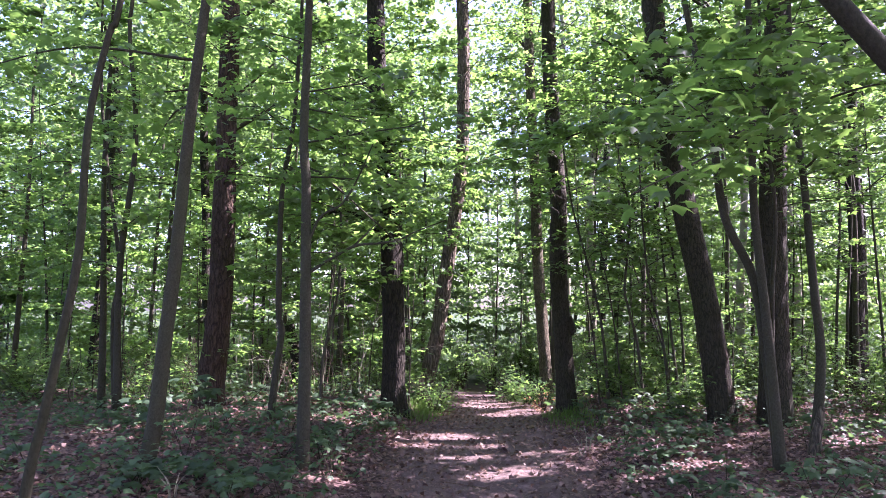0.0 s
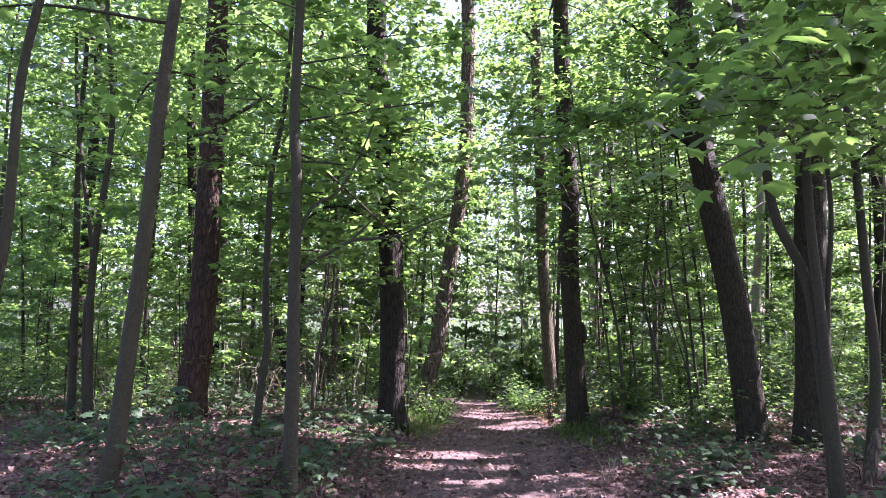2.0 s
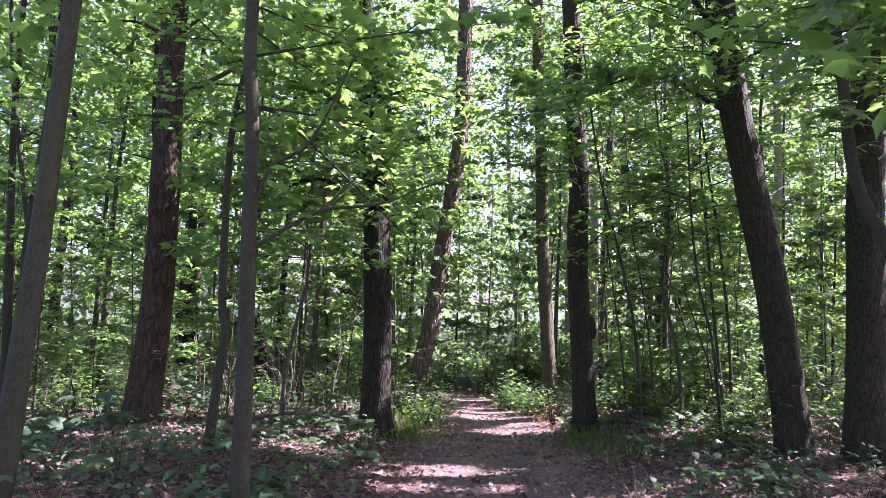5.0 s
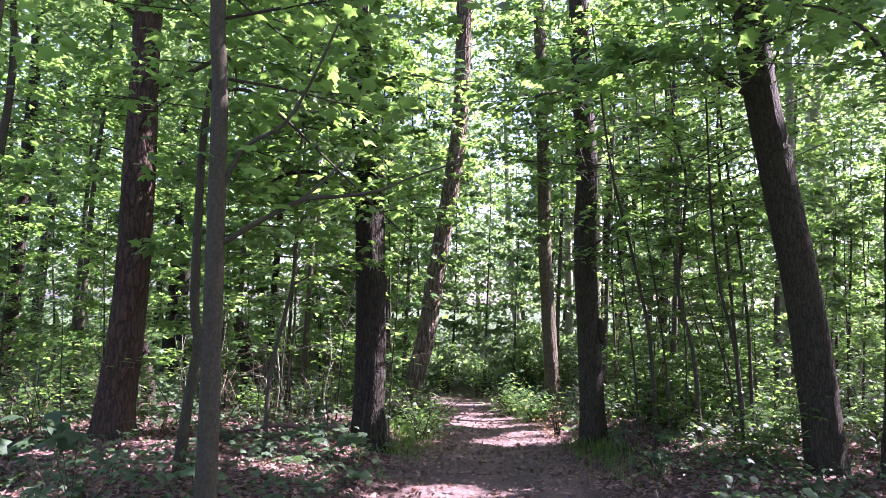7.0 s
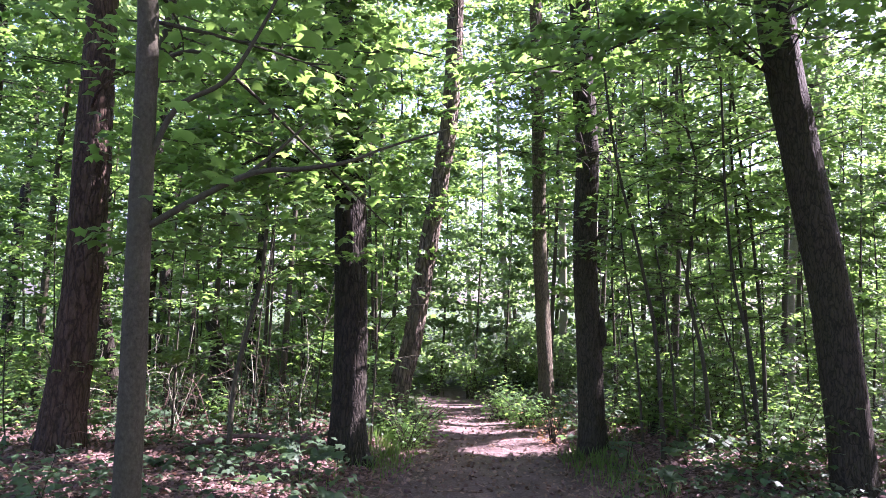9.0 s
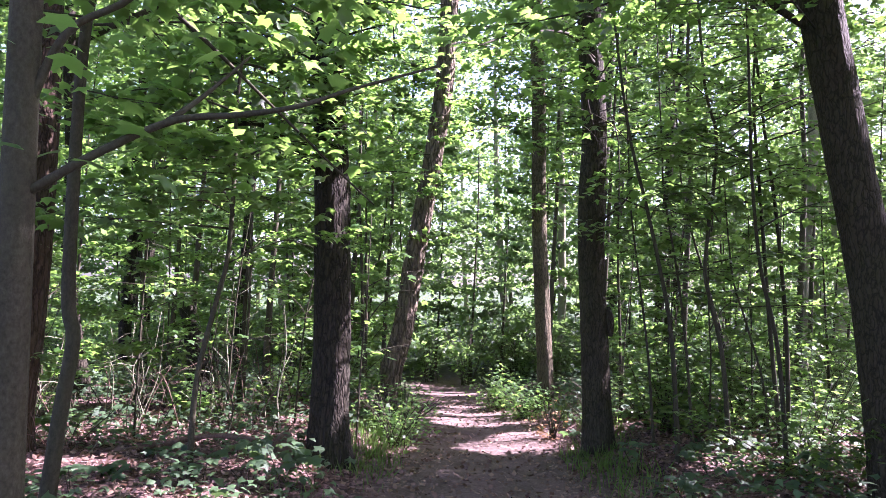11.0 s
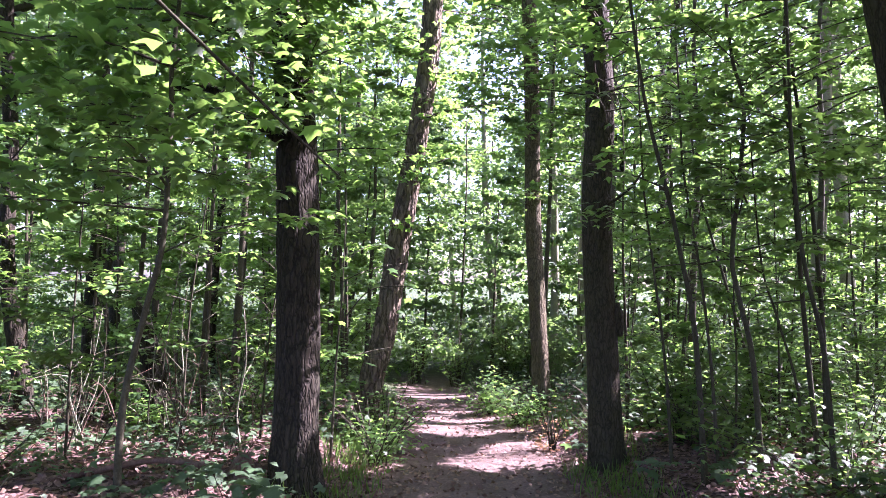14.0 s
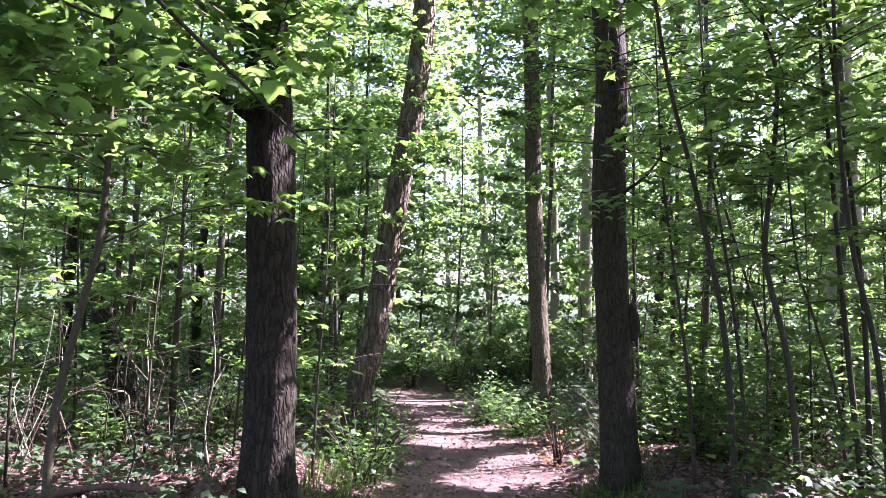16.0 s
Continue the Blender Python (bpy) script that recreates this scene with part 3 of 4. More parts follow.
bent_maple = sapling(-1.6, 9.2, [(-1.58, 0.81), (-1.46, 1.43), (-1.38, 1.83), (-1.36, 2.56), (-1.36, 3.04)], 0.025, 4.6, low=0.35, leaves=60, shape="lobed")
sapling(-2.02, 12.5, [(-1.99, 0.95), (-1.98, 1.72)], 0.024, 3.6)
sapling(-4.84, 9.8, [(-4.87, 1.43), (-4.95, 3.58), (-4.93, 4.94)], 0.055, 7, mat=dark_bark, low=0.45)
left_maple = sapling(-4.42, 9.4, [(-4.47, 2.06), (-4.32, 3.9), (-4.47, 5.47), (-4.45, 5.98)], 0.055, 7.5, mat=dark_bark, low=0.45)
sapling(-4.54, 9.6, [(-4.63, 1.43), (-4.56, 2.07), (-4.8, 3.54), (-4.94, 4.71)], 0.04, 6.5, mat=dark_bark, low=0.45)
sapling(3.14, 6.3, [(3.03, 1.2), (2.94, 1.86), (2.69, 2.44), (2.6, 3.33), (2.41, 4.34)], 0.055, 6.5, low=0.5, shape="lobed")
fork_maple = sapling(3.1, 6.2, [(3.01, 1.39), (2.93, 2.57), (2.96, 3.79), (2.95, 4.3)], 0.052, 6.5, low=0.45)
sapling(3.2, 6.35, [(3.12, 0.9), (3.14, 1.7), (3.2, 2.5), (3.12, 3.6)], 0.03, 5, low=0.45)
side_maple = sapling(3.8, 7.0, [(3.92, 1.02), (3.88, 1.83), (3.82, 3.02), (3.74, 3.93)], 0.055, 6, low=0.4)
sapling(2.53, 10.9, [(2.45, 0.95), (2.32, 1.93), (2.24, 2.62)], 0.016, 4.2, mat=dark_bark, boughs=8, leaves=40)
sapling(2.51, 10.2, [(2.42, 1.2), (2.29, 1.89), (2.18, 2.37), (1.98, 3.19)], 0.026, 5, mat=dark_bark, low=0.38, boughs=8, leaves=40)
sapling(2.81, 10.6, [(2.73, 0.99), (2.63, 1.78), (2.49, 2.57), (2.46, 3.05)], 0.016, 4.6, mat=dark_bark, boughs=8, leaves=40)
leafy_maple = sapling(3.08, 10.4, [(3.0, 0.97), (2.87, 1.55), (2.82, 1.87), (2.89, 2.55), (2.92, 3.15), (2.8, 3.66)], 0.026, 5.5, low=0.38, boughs=8, leaves=40)
sapling(3.58, 10.6, [(3.5, 0.72), (3.31, 1.37), (3.17, 1.88)], 0.014, 3.4, mat=dark_bark, boughs=8, leaves=40)
sapling(3.25, 9.7, [(3.16, 1.1), (3.0, 1.84), (2.92, 2.64), (2.89, 3.53)], 0.021, 5.2, mat=dark_bark, low=0.4, boughs=8, leaves=40)
sapling(3.05, 10.8, [(3.06, 0.97), (3.04, 1.36)], 0.012, 3.0, mat=dark_bark, boughs=8, leaves=40)
sapling(4.02, 12.3, [(3.93, 0.83), (3.65, 1.79), (3.37, 2.77), (3.26, 3.93)], 0.020, 5.5, mat=dark_bark, boughs=8, leaves=40)
tall_maple = sapling(3.7, 10.6, [(3.57, 1.23), (3.48, 2.37), (3.39, 3.54), (3.42, 4.31)], 0.024, 6, mat=dark_bark, low=0.45, boughs=8, leaves=40)
sapling(3.79, 10.65, [(3.76, 1.24), (3.65, 2.45), (3.53, 3.27)], 0.024, 6, mat=dark_bark, low=0.45, boughs=8, leaves=40)

sapling(-0.55, 11.6, [(-0.52, 0.8), (-0.48, 1.4)], 0.014, 2.5, "young maple with sunlit yellow-green leaves reaching over the path", boughs=5, leaves=30,
        limbs=[(((-0.5, 11.6, 1.15), (-0.2, 11.4, 1.5), (0.2, 11.1, 1.55)), 0.008, 0.003, 100, 0.1)], shape="lobed")
# trunks standing deeper in the wood
def deep_tree(x, y, points, radius, height, mat, label):
    """A tree that stands deeper in the wood, its crown reaching low."""
    back = stem_tree("forest_tree", label, "tree", x, y, points, radius, radius * 0.5, height, mat, canopy_leaf, 0.008, 18, 5, 0.3, boughs=20, low=0.17, upto=0.8, reach=2.1,
                     leaves=130, size=0.13, shape="blade", group="trees deeper in the wood")
    high_crown(back, (0, 0, height * 0.72), (3.4, 3.4, 4.2), 620 if x > 5 and y < 24 else 400, 50, 0.16)


deep_tree(4.76, 22.0, [(4.76, 0.5), (4.76, 1.93), (4.81, 3.73)], 0.18, 15, pale_bark, "grey straight trunk standing deeper in the wood")
deep_tree(4.1, 22.3, [(4.08, 0.5), (4.08, 1.64), (4.03, 3.72)], 0.125, 15, pale_bark, "thin pale trunk deeper in the wood")
deep_tree(-4.4, 13.5, [(-4.42, 0.2), (-4.54, 0.8), (-4.68, 1.8)], 0.1, 12, oak_bark, "sun-flecked dark trunk among the undergrowth")
deep_tree(6.75, 15.5, [(6.76, 0.61), (6.79, 2.11)], 0.1, 14, pale_bark, "grey trunk deeper in the wood")
deep_tree(10.4, 20.0, [(10.4, 0.2), (10.36, 2.41)], 0.18, 15, pale_bark, "grey straight trunk standing deeper in the wood")
deep_tree(8.0, 13.2, [(8.0, 1.0), (8.1, 3.0)], 0.16, 14, oak_bark, "dark trunk standing deeper in the wood")
deep_tree(-8.2, 16.0, [(-8.1, 1.0), (-8.0, 3.0)], 0.14, 14, oak_bark, "dark trunk standing deeper in the wood")
deep_tree(-6.3, 19.5, [(-6.3, 1.0), (-6.2, 3.0)], 0.13, 14, oak_bark, "dark trunk standing deeper in the wood")
deep_tree(6.0, 26.0, [(6.0, 1.0), (6.1, 3.0)], 0.17, 16, oak_bark, "dark trunk standing deeper in the wood")
deep_tree(-11.5, 23.0, [(-11.5, 1.0), (-11.4, 3.0)], 0.17, 16, oak_bark, "dark trunk standing deeper in the wood")
deep_tree(-7.8, 24.5, [(-7.8, 1.0), (-7.7, 3.0)], 0.16, 16, oak_bark, "dark trunk standing deeper in the wood")
deep_tree(-9.5, 28.0, [(-9.5, 1.0), (-9.4, 3.0)], 0.12, 15, oak_bark, "dark trunk standing deeper in the wood")
deep_tree(-4.2, 21.0, [(-4.2, 1.0), (-4.1, 3.0)], 0.1, 13, oak_bark, "dark trunk standing deeper in the wood")
deep_tree(9.5, 28.0, [(9.5, 1.0), (9.4, 3.0)], 0.14, 16, oak_bark, "dark trunk standing deeper in the wood")
deep_tree(8.5, 31.0, [(8.5, 1.0), (8.6, 3.0)], 0.14, 16, oak_bark, "dark trunk standing deeper in the wood")
deep_tree(-4.2, 27.0, [(-4.2, 1.0), (-4.0, 3.0)], 0.14, 16, pale_bark, "grey straight trunk standing deeper in the wood")
deep_tree(7.2, 23.5, [(7.2, 1.0), (7.3, 3.0)], 0.14, 15, oak_bark, "dark trunk standing deeper in the wood")
deep_tree(13.5, 26.0, [(13.5, 1.0), (13.4, 3.0)], 0.18, 16, pale_bark, "grey straight trunk standing deeper in the wood")
# trees added behind and beside the walker, mostly out of view, to shade the path
for x, y in ((-5.5, 2.0), (8.2, 3.8), (5.0, -2.0), (-3.5, -4.0), (9.5, 8.5), (-8.5, 8.0), (12.5, 14.0), (0.5, -7.0), (7.5, 0.0), (-9.0, -3.0), (9.5, -6.0), (-5.5, -11.0), (4.5, -13.0), (-13.0, 3.0), (14.0, 2.0), (10.5, 5.0), (12.5, 10.5), (14.0, 7.0), (15.0, 17.0), (11.5, 16.5)):
    back = stem_tree("forest_tree", "tall dark-barked tree added mostly out of view to give shade", "tree", x, y, [(x, 1.0), (x + 0.1, 3.0)], 0.2, 0.1, 14, oak_bark, canopy_leaf, 0.01, 18, 5, 0.3,
                     boughs=10, low=0.12, reach=2.0, leaves=60, size=0.2, shape="blade", group="trees deeper in the wood")
    high_crown(back, (0, 0, 9.5), (3.8, 3.8, 4.2), (300 if x < 12 else 110) if x > 4 and -3 < y < 12 else (200 if y > -5 else 110), 50, 0.19)
    # low extra crown, unseen, added to hold back sky light from behind
    if y < 1:
        high_crown(back, (0, -0.5, 3.5), (3.0, 2.0, 3.2), 90, 40, 0.3)

# leafy young maples close behind the first trunks, their flat sprays one above the other
for x, y, h in ((-2.6, 10.7, 2.9), (-3.6, 10.2, 2.6), (-2.0, 11.7, 3.3), (-1.25, 11.7, 3.0), (-3.9, 11.5, 3.4), (-4.9, 10.5, 3.0), (-2.9, 12.4, 3.6), (-0.95, 12.7, 3.2), (-5.7, 11.2, 3.4), (-4.4, 12.4, 3.2),
                (3.0, 11.9, 2.8), (3.8, 11.4, 2.6), (4.5, 12.0, 3.2), (2.8, 12.9, 2.6), (4.3, 10.1, 1.8), (5.8, 12.0, 3.4), (4.9, 13.1, 3.4), (3.6, 13.2, 3.2)):
    z = ground_z(x, y)
    lean = rng.normal(0, 0.12)
    stem_tree("young_maple", "low young maple with flat tiers of sunlit leaves", "tree", x, y, [(x + 0.3 * lean, z + 0.4 * h), (x + lean, z + 0.75 * h)], 0.013, 0.004, h, dark_bark, sides=7, steps=3,
              boughs=17, low=0.16, reach=0.95, leaves=75, size=0.09, group="young maples in the understorey")


# ---- understorey: leafy young trees and shrubs that fill the wood ----
def clear(x, y):
    off = x - way_x(y)
    if abs(off) < 1.9 or (y < 8.5 and abs(off) < 3.4):
        return False
    return True


made = 0
while made < 122:
    y = rng.uniform(6.5, 27)
    x = rng.uniform(-5 - 0.55 * y, 5 + 0.62 * y)
    if not clear(x, y) or (-5.2 < x < 5.6 and y < 12.2):
        continue
    h = rng.uniform(2.6, 7.5)
    lean = rng.normal(0, 0.06)
    stem_tree("young_maple", "leafy young maple in the understorey", "tree", x, y, [(x + lean * h * 0.25, ground_z(x, y) + h * 0.25), (x + lean * h * 0.6, ground_z(x, y) + h * 0.5)],
              0.005 * h + 0.004, 0.006, h, dark_bark if made % 3 else smooth_bark, maple_leaf, sides=7, steps=3, boughs=int(6 + h * 1.6), low=0.14 if y > 13.5 else 0.34, reach=0.55 + 0.16 * h,
              leaves=140 if y < 11.5 else 180, size=0.088 if y < 11.5 else 0.1, shape="plain" if y < 11.5 else "blade", group="young maples in the understorey")
    made += 1


# taller maples whose crowns fill the wood at mid height
for x, y, h in ((-5.6, 13.6, 8.0), (-3.6, 15.4, 8.5), (-2.2, 14.6, 8.0), (-6.8, 15.8, 8.5), (-1.2, 17.6, 8.5), (-4.8, 18.0, 9.0), (-8.4, 13.4, 8.5), (4.2, 14.4, 8.0), (5.8, 14.0, 8.5), (3.8, 17.4, 8.5),
                (7.4, 16.4, 9.0), (9.0, 14.6, 8.5), (5.6, 18.8, 9.0), (7.0, 11.6, 8.0), (2.9, 18.2, 9.0), (-0.6, 19.6, 9.0)):
    stem_tree("young_maple", "tall young maple with a deep leafy crown", "tree", x, y, [(x + 0.05, 1.5), (x + 0.12, 3.5)], 0.06, 0.015, h, smooth_bark, maple_leaf, sides=9, steps=3,
              boughs=24, low=0.4, reach=1.9, leaves=105, size=0.115, shape="blade", group="young maples in the understorey")
for x, y, h in ((-0.4, 24.5, 7.0), (1.9, 25.5, 8.0), (3.3, 21.5, 7.0), (0.9, 27.5, 8.5), (-2.2, 25.5, 7.5), (3.9, 25.0, 8.0), (-1.6, 21.5, 6.0), (2.6, 23.5, 5.0)):
    stem_tree("young_beech", "dense leafy young tree with drooping boughs behind the bend", "tree", x, y, [(x + 0.05, 0.0), (x + 0.1, 2.0)], 0.05, 0.012, h, dark_bark, canopy_leaf, sides=8, steps=3,
              boughs=34, low=0.05, reach=1.9, leaves=190, size=0.16, shape="blade", group="leafy trees closing the view")


def shrub(name, label, x, y, width, height, stems, per, size, mat, shape="plain", category="shrub"):
    bush = thing(name, x, y, label, category)
    spots = []
    for k in range(stems):
        a, r = rng.uniform(0, 6.28), math.sqrt(rng.random()) * width
        foot = Vector((rng.normal(0, 0.12 * width), rng.normal(0, 0.12 * width), -0.05))
        tip = Vector((math.cos(a) * r, math.sin(a) * r, height * rng.uniform(0.5, 1.05)))
        line = [foot, foot.lerp(tip, 0.5) + Vector((0, 0, 0.1 * height)), tip]
        v, f = tube(line, [0.007, 0.005, 0.003], 4)
        part("stem", mesh_of("stem", v, f, dark_bark), bush)
        u = rng.uniform(0.25, 1.0, per)[:, None]
        spots.append(np.array(foot) * (1 - u) + np.array(tip) * u + rng.normal(0, 0.11, (per, 3)))
    places = np.concatenate(spots)
    places[:, 2] = np.maximum(places[:, 2], 0.03)
    me = leaf_mesh("foliage", places, size * rng.uniform(0.6, 1.25, len(places)), mat, shape, base=bush.location)
    part("foliage", me, bush, kind="stuff")
    return bush


shrub("shrub", "bright green bush at the foot of the leaning tree", -0.15, 11.9, 0.6, 0.7, 20, 28, 0.06, maple_leaf)
shrub("shrub", "bright green bush beside the path", -0.05, 12.9, 0.5, 0.85, 18, 30, 0.07, maple_leaf)
shrub("shrub", "low leafy bush on the path's bank", 1.95, 15.3, 0.7, 0.6, 20, 34, 0.08, maple_leaf)
shrub("shrub", "low leafy bush on the path's bank", 1.75, 17.0, 0.8, 0.8, 22, 34, 0.09, maple_leaf)
shrub("shrub", "low leafy bush under the dark oak", 2.35, 12.5, 0.4, 0.5, 16, 28, 0.07, maple_leaf)
shrub("fern", "withered orange-brown fern beside the path", 1.93, 13.0, 0.2, 0.5, 14, 34, 0.06, fern_leaf, "blade", "fern")
for k in range(96):
    y = rng.uniform(8.5, 26)
    x = rng.uniform(-4 - 0.5 * y, 4 + 0.6 * y)
    if clear(x, y) and not (-6 < x < 0 and y < 13):
        shrub("shrub", "leafy green shrub in the understorey", x, y, rng.uniform(0.6, 1.2), rng.uniform(0.6, 1.7), 10, 75, 0.085, maple_leaf, "blade" if y > 11 else "plain")
for k in range(44):
    y = rng.uniform(18.5, 28)
    x = rng.uniform(-9, 12)
    if clear(x, y):
        shrub("shrub", "leafy green shrub deep in the understorey", x, y, rng.uniform(0.8, 1.3), rng.uniform(0.9, 2.2), 8, 80, 0.12, canopy_leaf, "blade")
for x, y in ((2.9, 11.6), (3.4, 11.2), (4.1, 10.6), (4.6, 11.4), (3.0, 12.6), (3.8, 12.2), (4.9, 9.8), (5.4, 10.8), (2.7, 13.6), (3.6, 14.0), (-2.4, 12.0), (-3.2, 12.6), (-1.6, 12.4), (-4.0, 11.6), (-4.8, 11.0), (-1.3, 13.6)):
    shrub("shrub", "airy low green shrub among the young trees", x, y, 0.6, rng.uniform(0.5, 1.0), 9, 42, 0.08, maple_leaf)
# thin bare stems among the young trees
def bare_sapling(x, y, height, pale):
    sapling_stick = thing("bare_sapling", x, y, "thin bare pale stem with a few twigs" if pale else "thin bare dark stem with a few twigs", "sapling", "bare stems in the understorey")
    lean = Vector((rng.normal(0, 0.09), rng.normal(0, 0.09), 1))
    line = smooth_line([lean * (height * u) + Vector((rng.normal(0, 0.045 * height * (u > 0)), rng.normal(0, 0.045 * height * (u > 0)), -0.05)) for u in (0, 0.3, 0.65, 1.0)], 3)
    r = rng.uniform(0.005, 0.01)
    v, f = tube(line, [r * (1 - 0.07 * i) for i in range(len(line))], 6)
    part("stem", mesh_of("stem", v, f, pale_bark if pale else dark_bark, True), sapling_stick)
    for k in range(3):
        a, h = rng.uniform(0, 6.28), line[int(rng.integers(3, 9))]
        l = rng.uniform(0.25, 0.6)
        v, f = tube([h, h + Vector((math.cos(a) * l * 0.5, math.sin(a) * l * 0.5, 0.25 * l)), h + Vector((math.cos(a) * l, math.sin(a) * l, 0.6 * l))], [0.4 * r, 0.3 * r, 0.15 * r], 4)
        part("twig", mesh_of("twig", v, f, pale_bark if pale else dark_bark, True), sapling_stick)


for k in range(64):
    y = rng.uniform(9.6, 17)
    x = rng.uniform(-1.8 - 0.45 * y, -1.2) if k % 8 < 5 else rng.uniform(2.9, 3.5 + 0.5 * y)
    if clear(x, y):
        bare_sapling(x, y, rng.uniform(0.8, 2.2), k % 3 == 0)
# thicket where the path drops out of sight
for x, y in ((-0.6, 23.5), (0.6, 24.6), (1.7, 23.8), (2.8, 23.0), (-1.8, 22.6), (3.4, 25.0)):
    shrub("thicket", "dense dim thicket of thin upright stems", x, y, 0.9, 2.1, 26, 22, 0.10, maple_leaf)


def seedling(x, y, height, leaves, size):
    """A low plant: thin stalks that each carry a few broad leaves."""
    plant = thing("maple_seedling", x, y, "low green maple seedling on the leaf litter", "seedling", "seedlings on the forest floor")
    spots = []
    for k in range(max(2, leaves // 5)):
        tip = Vector((rng.normal(0, 0.11), rng.normal(0, 0.11), height * rng.uniform(0.6, 1.1)))
        v, f = tube([(0, 0, -0.02), tuple(tip * 0.5), tuple(tip)], [0.004, 0.003, 0.002], 4)
        part("stalk", mesh_of("stalk", v, f, dark_bark), plant)
        spots.append(np.array(tip) + rng.normal(0, 1, (5, 3)) * np.array((0.06, 0.06, 0.015)))
    places = np.concatenate(spots)
    part("foliage", leaf_mesh("leaves", places, size * rng.uniform(0.7, 1.2, len(places)), herb_leaf, "lobed", 0.3, 0.15), plant)
    return plant


for k in range(90):
    y = rng.uniform(4.2, 12.5)
    side = -1 if rng.random() < 0.55 else 1
    x = way_x(y) + side * (1.25 + abs(rng.normal(0, 1.5)))
    seedling(x, y, rng.uniform(0.08, 0.35), int(rng.integers(8, 20)), rng.uniform(0.07, 0.12))
for x, y, h, many, size in ((-1.55, 4.9, 0.13, 22, 0.13), (-1.8, 5.1, 0.15, 22, 0.13), (-1.35, 5.2, 0.1, 18, 0.12), (-2.1, 4.8, 0.16, 20, 0.13), (-1.95, 5.4, 0.12, 18, 0.12),
                            (-2.3, 7.0, 0.5, 15, 0.15), (-2.6, 7.3, 0.4, 15, 0.14), (-3.0, 7.0, 0.35, 20, 0.13), (-2.7, 6.4, 0.3, 20, 0.13), (2.2, 6.6, 0.15, 20, 0.11), (2.6, 7.2, 0.2, 20, 0.12)):
    seedling(x, y, h, many, size)
cover = strewn(24000, (-8, 9, 3.5, 19), lambda x, y: ease((abs(x - way_x(y)) - 0.95) / 0.6) * ease((0.75 if (x > 1.5 and y > 8) or x < -1.2 else 0.5) + 2.2 * noise.noise(Vector((x * 0.7, y * 0.7, 11)))) * (1 if y > 5 else 0.6))
cover[:, 2] += np.abs(rng.normal(0, 0.11, len(cover))) + 0.03
tagged(new("ground_cover", leaf_mesh("ground_cover", cover, rng.uniform(0.04, 0.1, len(cover)), herb_leaf, "plain", 0.4, 0.1)),
       "low dark green herbs and seedlings over the leaf litter", "ground cover", kind="stuff")

back_cover = strewn(15000, (-13, 15, 12.5, 28), lambda x, y: ease((abs(x - way_x(y)) - 1.2) / 0.6) * (0.35 + 0.65 * ease(0.5 + 2.0 * noise.noise(Vector((x * 0.5, y * 0.5, 15))))))
back_cover[:, 2] += np.abs(rng.normal(0, 0.22, len(back_cover))) + 0.04
tagged(new("ground_cover", leaf_mesh("ground_cover", back_cover, rng.uniform(0.08, 0.15, len(back_cover)), herb_leaf, "blade", 0.45, 0.1)),
       "low green seedlings covering the floor deeper in the wood", "ground cover", kind="stuff")

# a fallen branch and a stump among the litter
log = thing("fallen_branch", -1.85, 10.1, "fallen dead branch lying in the leaf litter", "branch")
v, f = tube(smooth_line([(-0.75, -0.1, -0.02), (-0.3, 0.0, 0.06), (0.15, 0.1, 0.12), (0.6, 0.0, 0.1)], 6), [0.024 + 0.003 * math.sin(i) for i in range(19)], 10, 0.008)
part("stem", mesh_of("stem", v, f, dead_wood, True), log)
v, f = tube([(-0.3, 0, 0.06), (-0.2, -0.3, 0.02), (-0.1, -0.55, -0.04)], [0.018, 0.014, 0.008], 8)
part("side_branch", mesh_of("side_branch", v, f, dead_wood, True), log)
stump = thing("rotten_stump", -1.12, 10.35, "small broken rotten stump beside the oak", "stump")
v, f = tube(smooth_line([(0, 0, -0.1), (0.02, 0, 0.1), (0.05, 0, 0.17)], 5), [0.11 - 0.008 * i for i in range(11)], 16, 0.03, flare=0.4)
part("wood", mesh_of("wood", v, f, dead_wood, True), stump)

# grass along the path's edges
blades = strewn(3600, (-2.5, 4.0, 8.5, 18), lambda x, y: ease(1 - abs(abs(x - way_x(y)) - 1.25) / 0.55) * ease((y - 8) / 3) * ease(0.5 + 2.0 * noise.noise(Vector((x * 1.3, y * 0.8, 21)))))
tagged(new("grass", leaf_mesh("grass", blades, rng.uniform(0.06, 0.18, len(blades)), maple_leaf, "grass", 0.45, 0.0, stand=1.1)), "thin fresh grass along the path's edges", "grass", kind="stuff")

broken = thing("broken_stump", 3.72, 6.9, "pale broken dead stem leaning beside a young tree", "stump")
v, f = tube(smooth_line([(0, 0, -0.1), (0.06, 0.02, 0.15), (0.15, 0.03, 0.48)], 5), [0.055 - 0.002 * i for i in range(11)], 12, 0.012)
part("wood", mesh_of("wood", v, f, ridged_bark, True), broken)
for x, y in ((1.5, 7.2), (1.62, 7.5), (-1.75, 4.6)):
    tuft = thing("dry_stalks", x, y, "few pale dry stalks standing in the leaf litter", "dry grass")
    for k in range(6):
        a, h = rng.uniform(0, 6.28), rng.uniform(0.12, 0.26)
        v, f = tube([(0.02 * math.cos(a), 0.02 * math.sin(a), -0.02), (0.04 * math.cos(a), 0.04 * math.sin(a), 0.6 * h), (0.11 * math.cos(a), 0.11 * math.sin(a), h)], [0.0035, 0.003, 0.0015], 4)
        part("stalk", mesh_of("stalk", v, f, pale_bark), tuft)

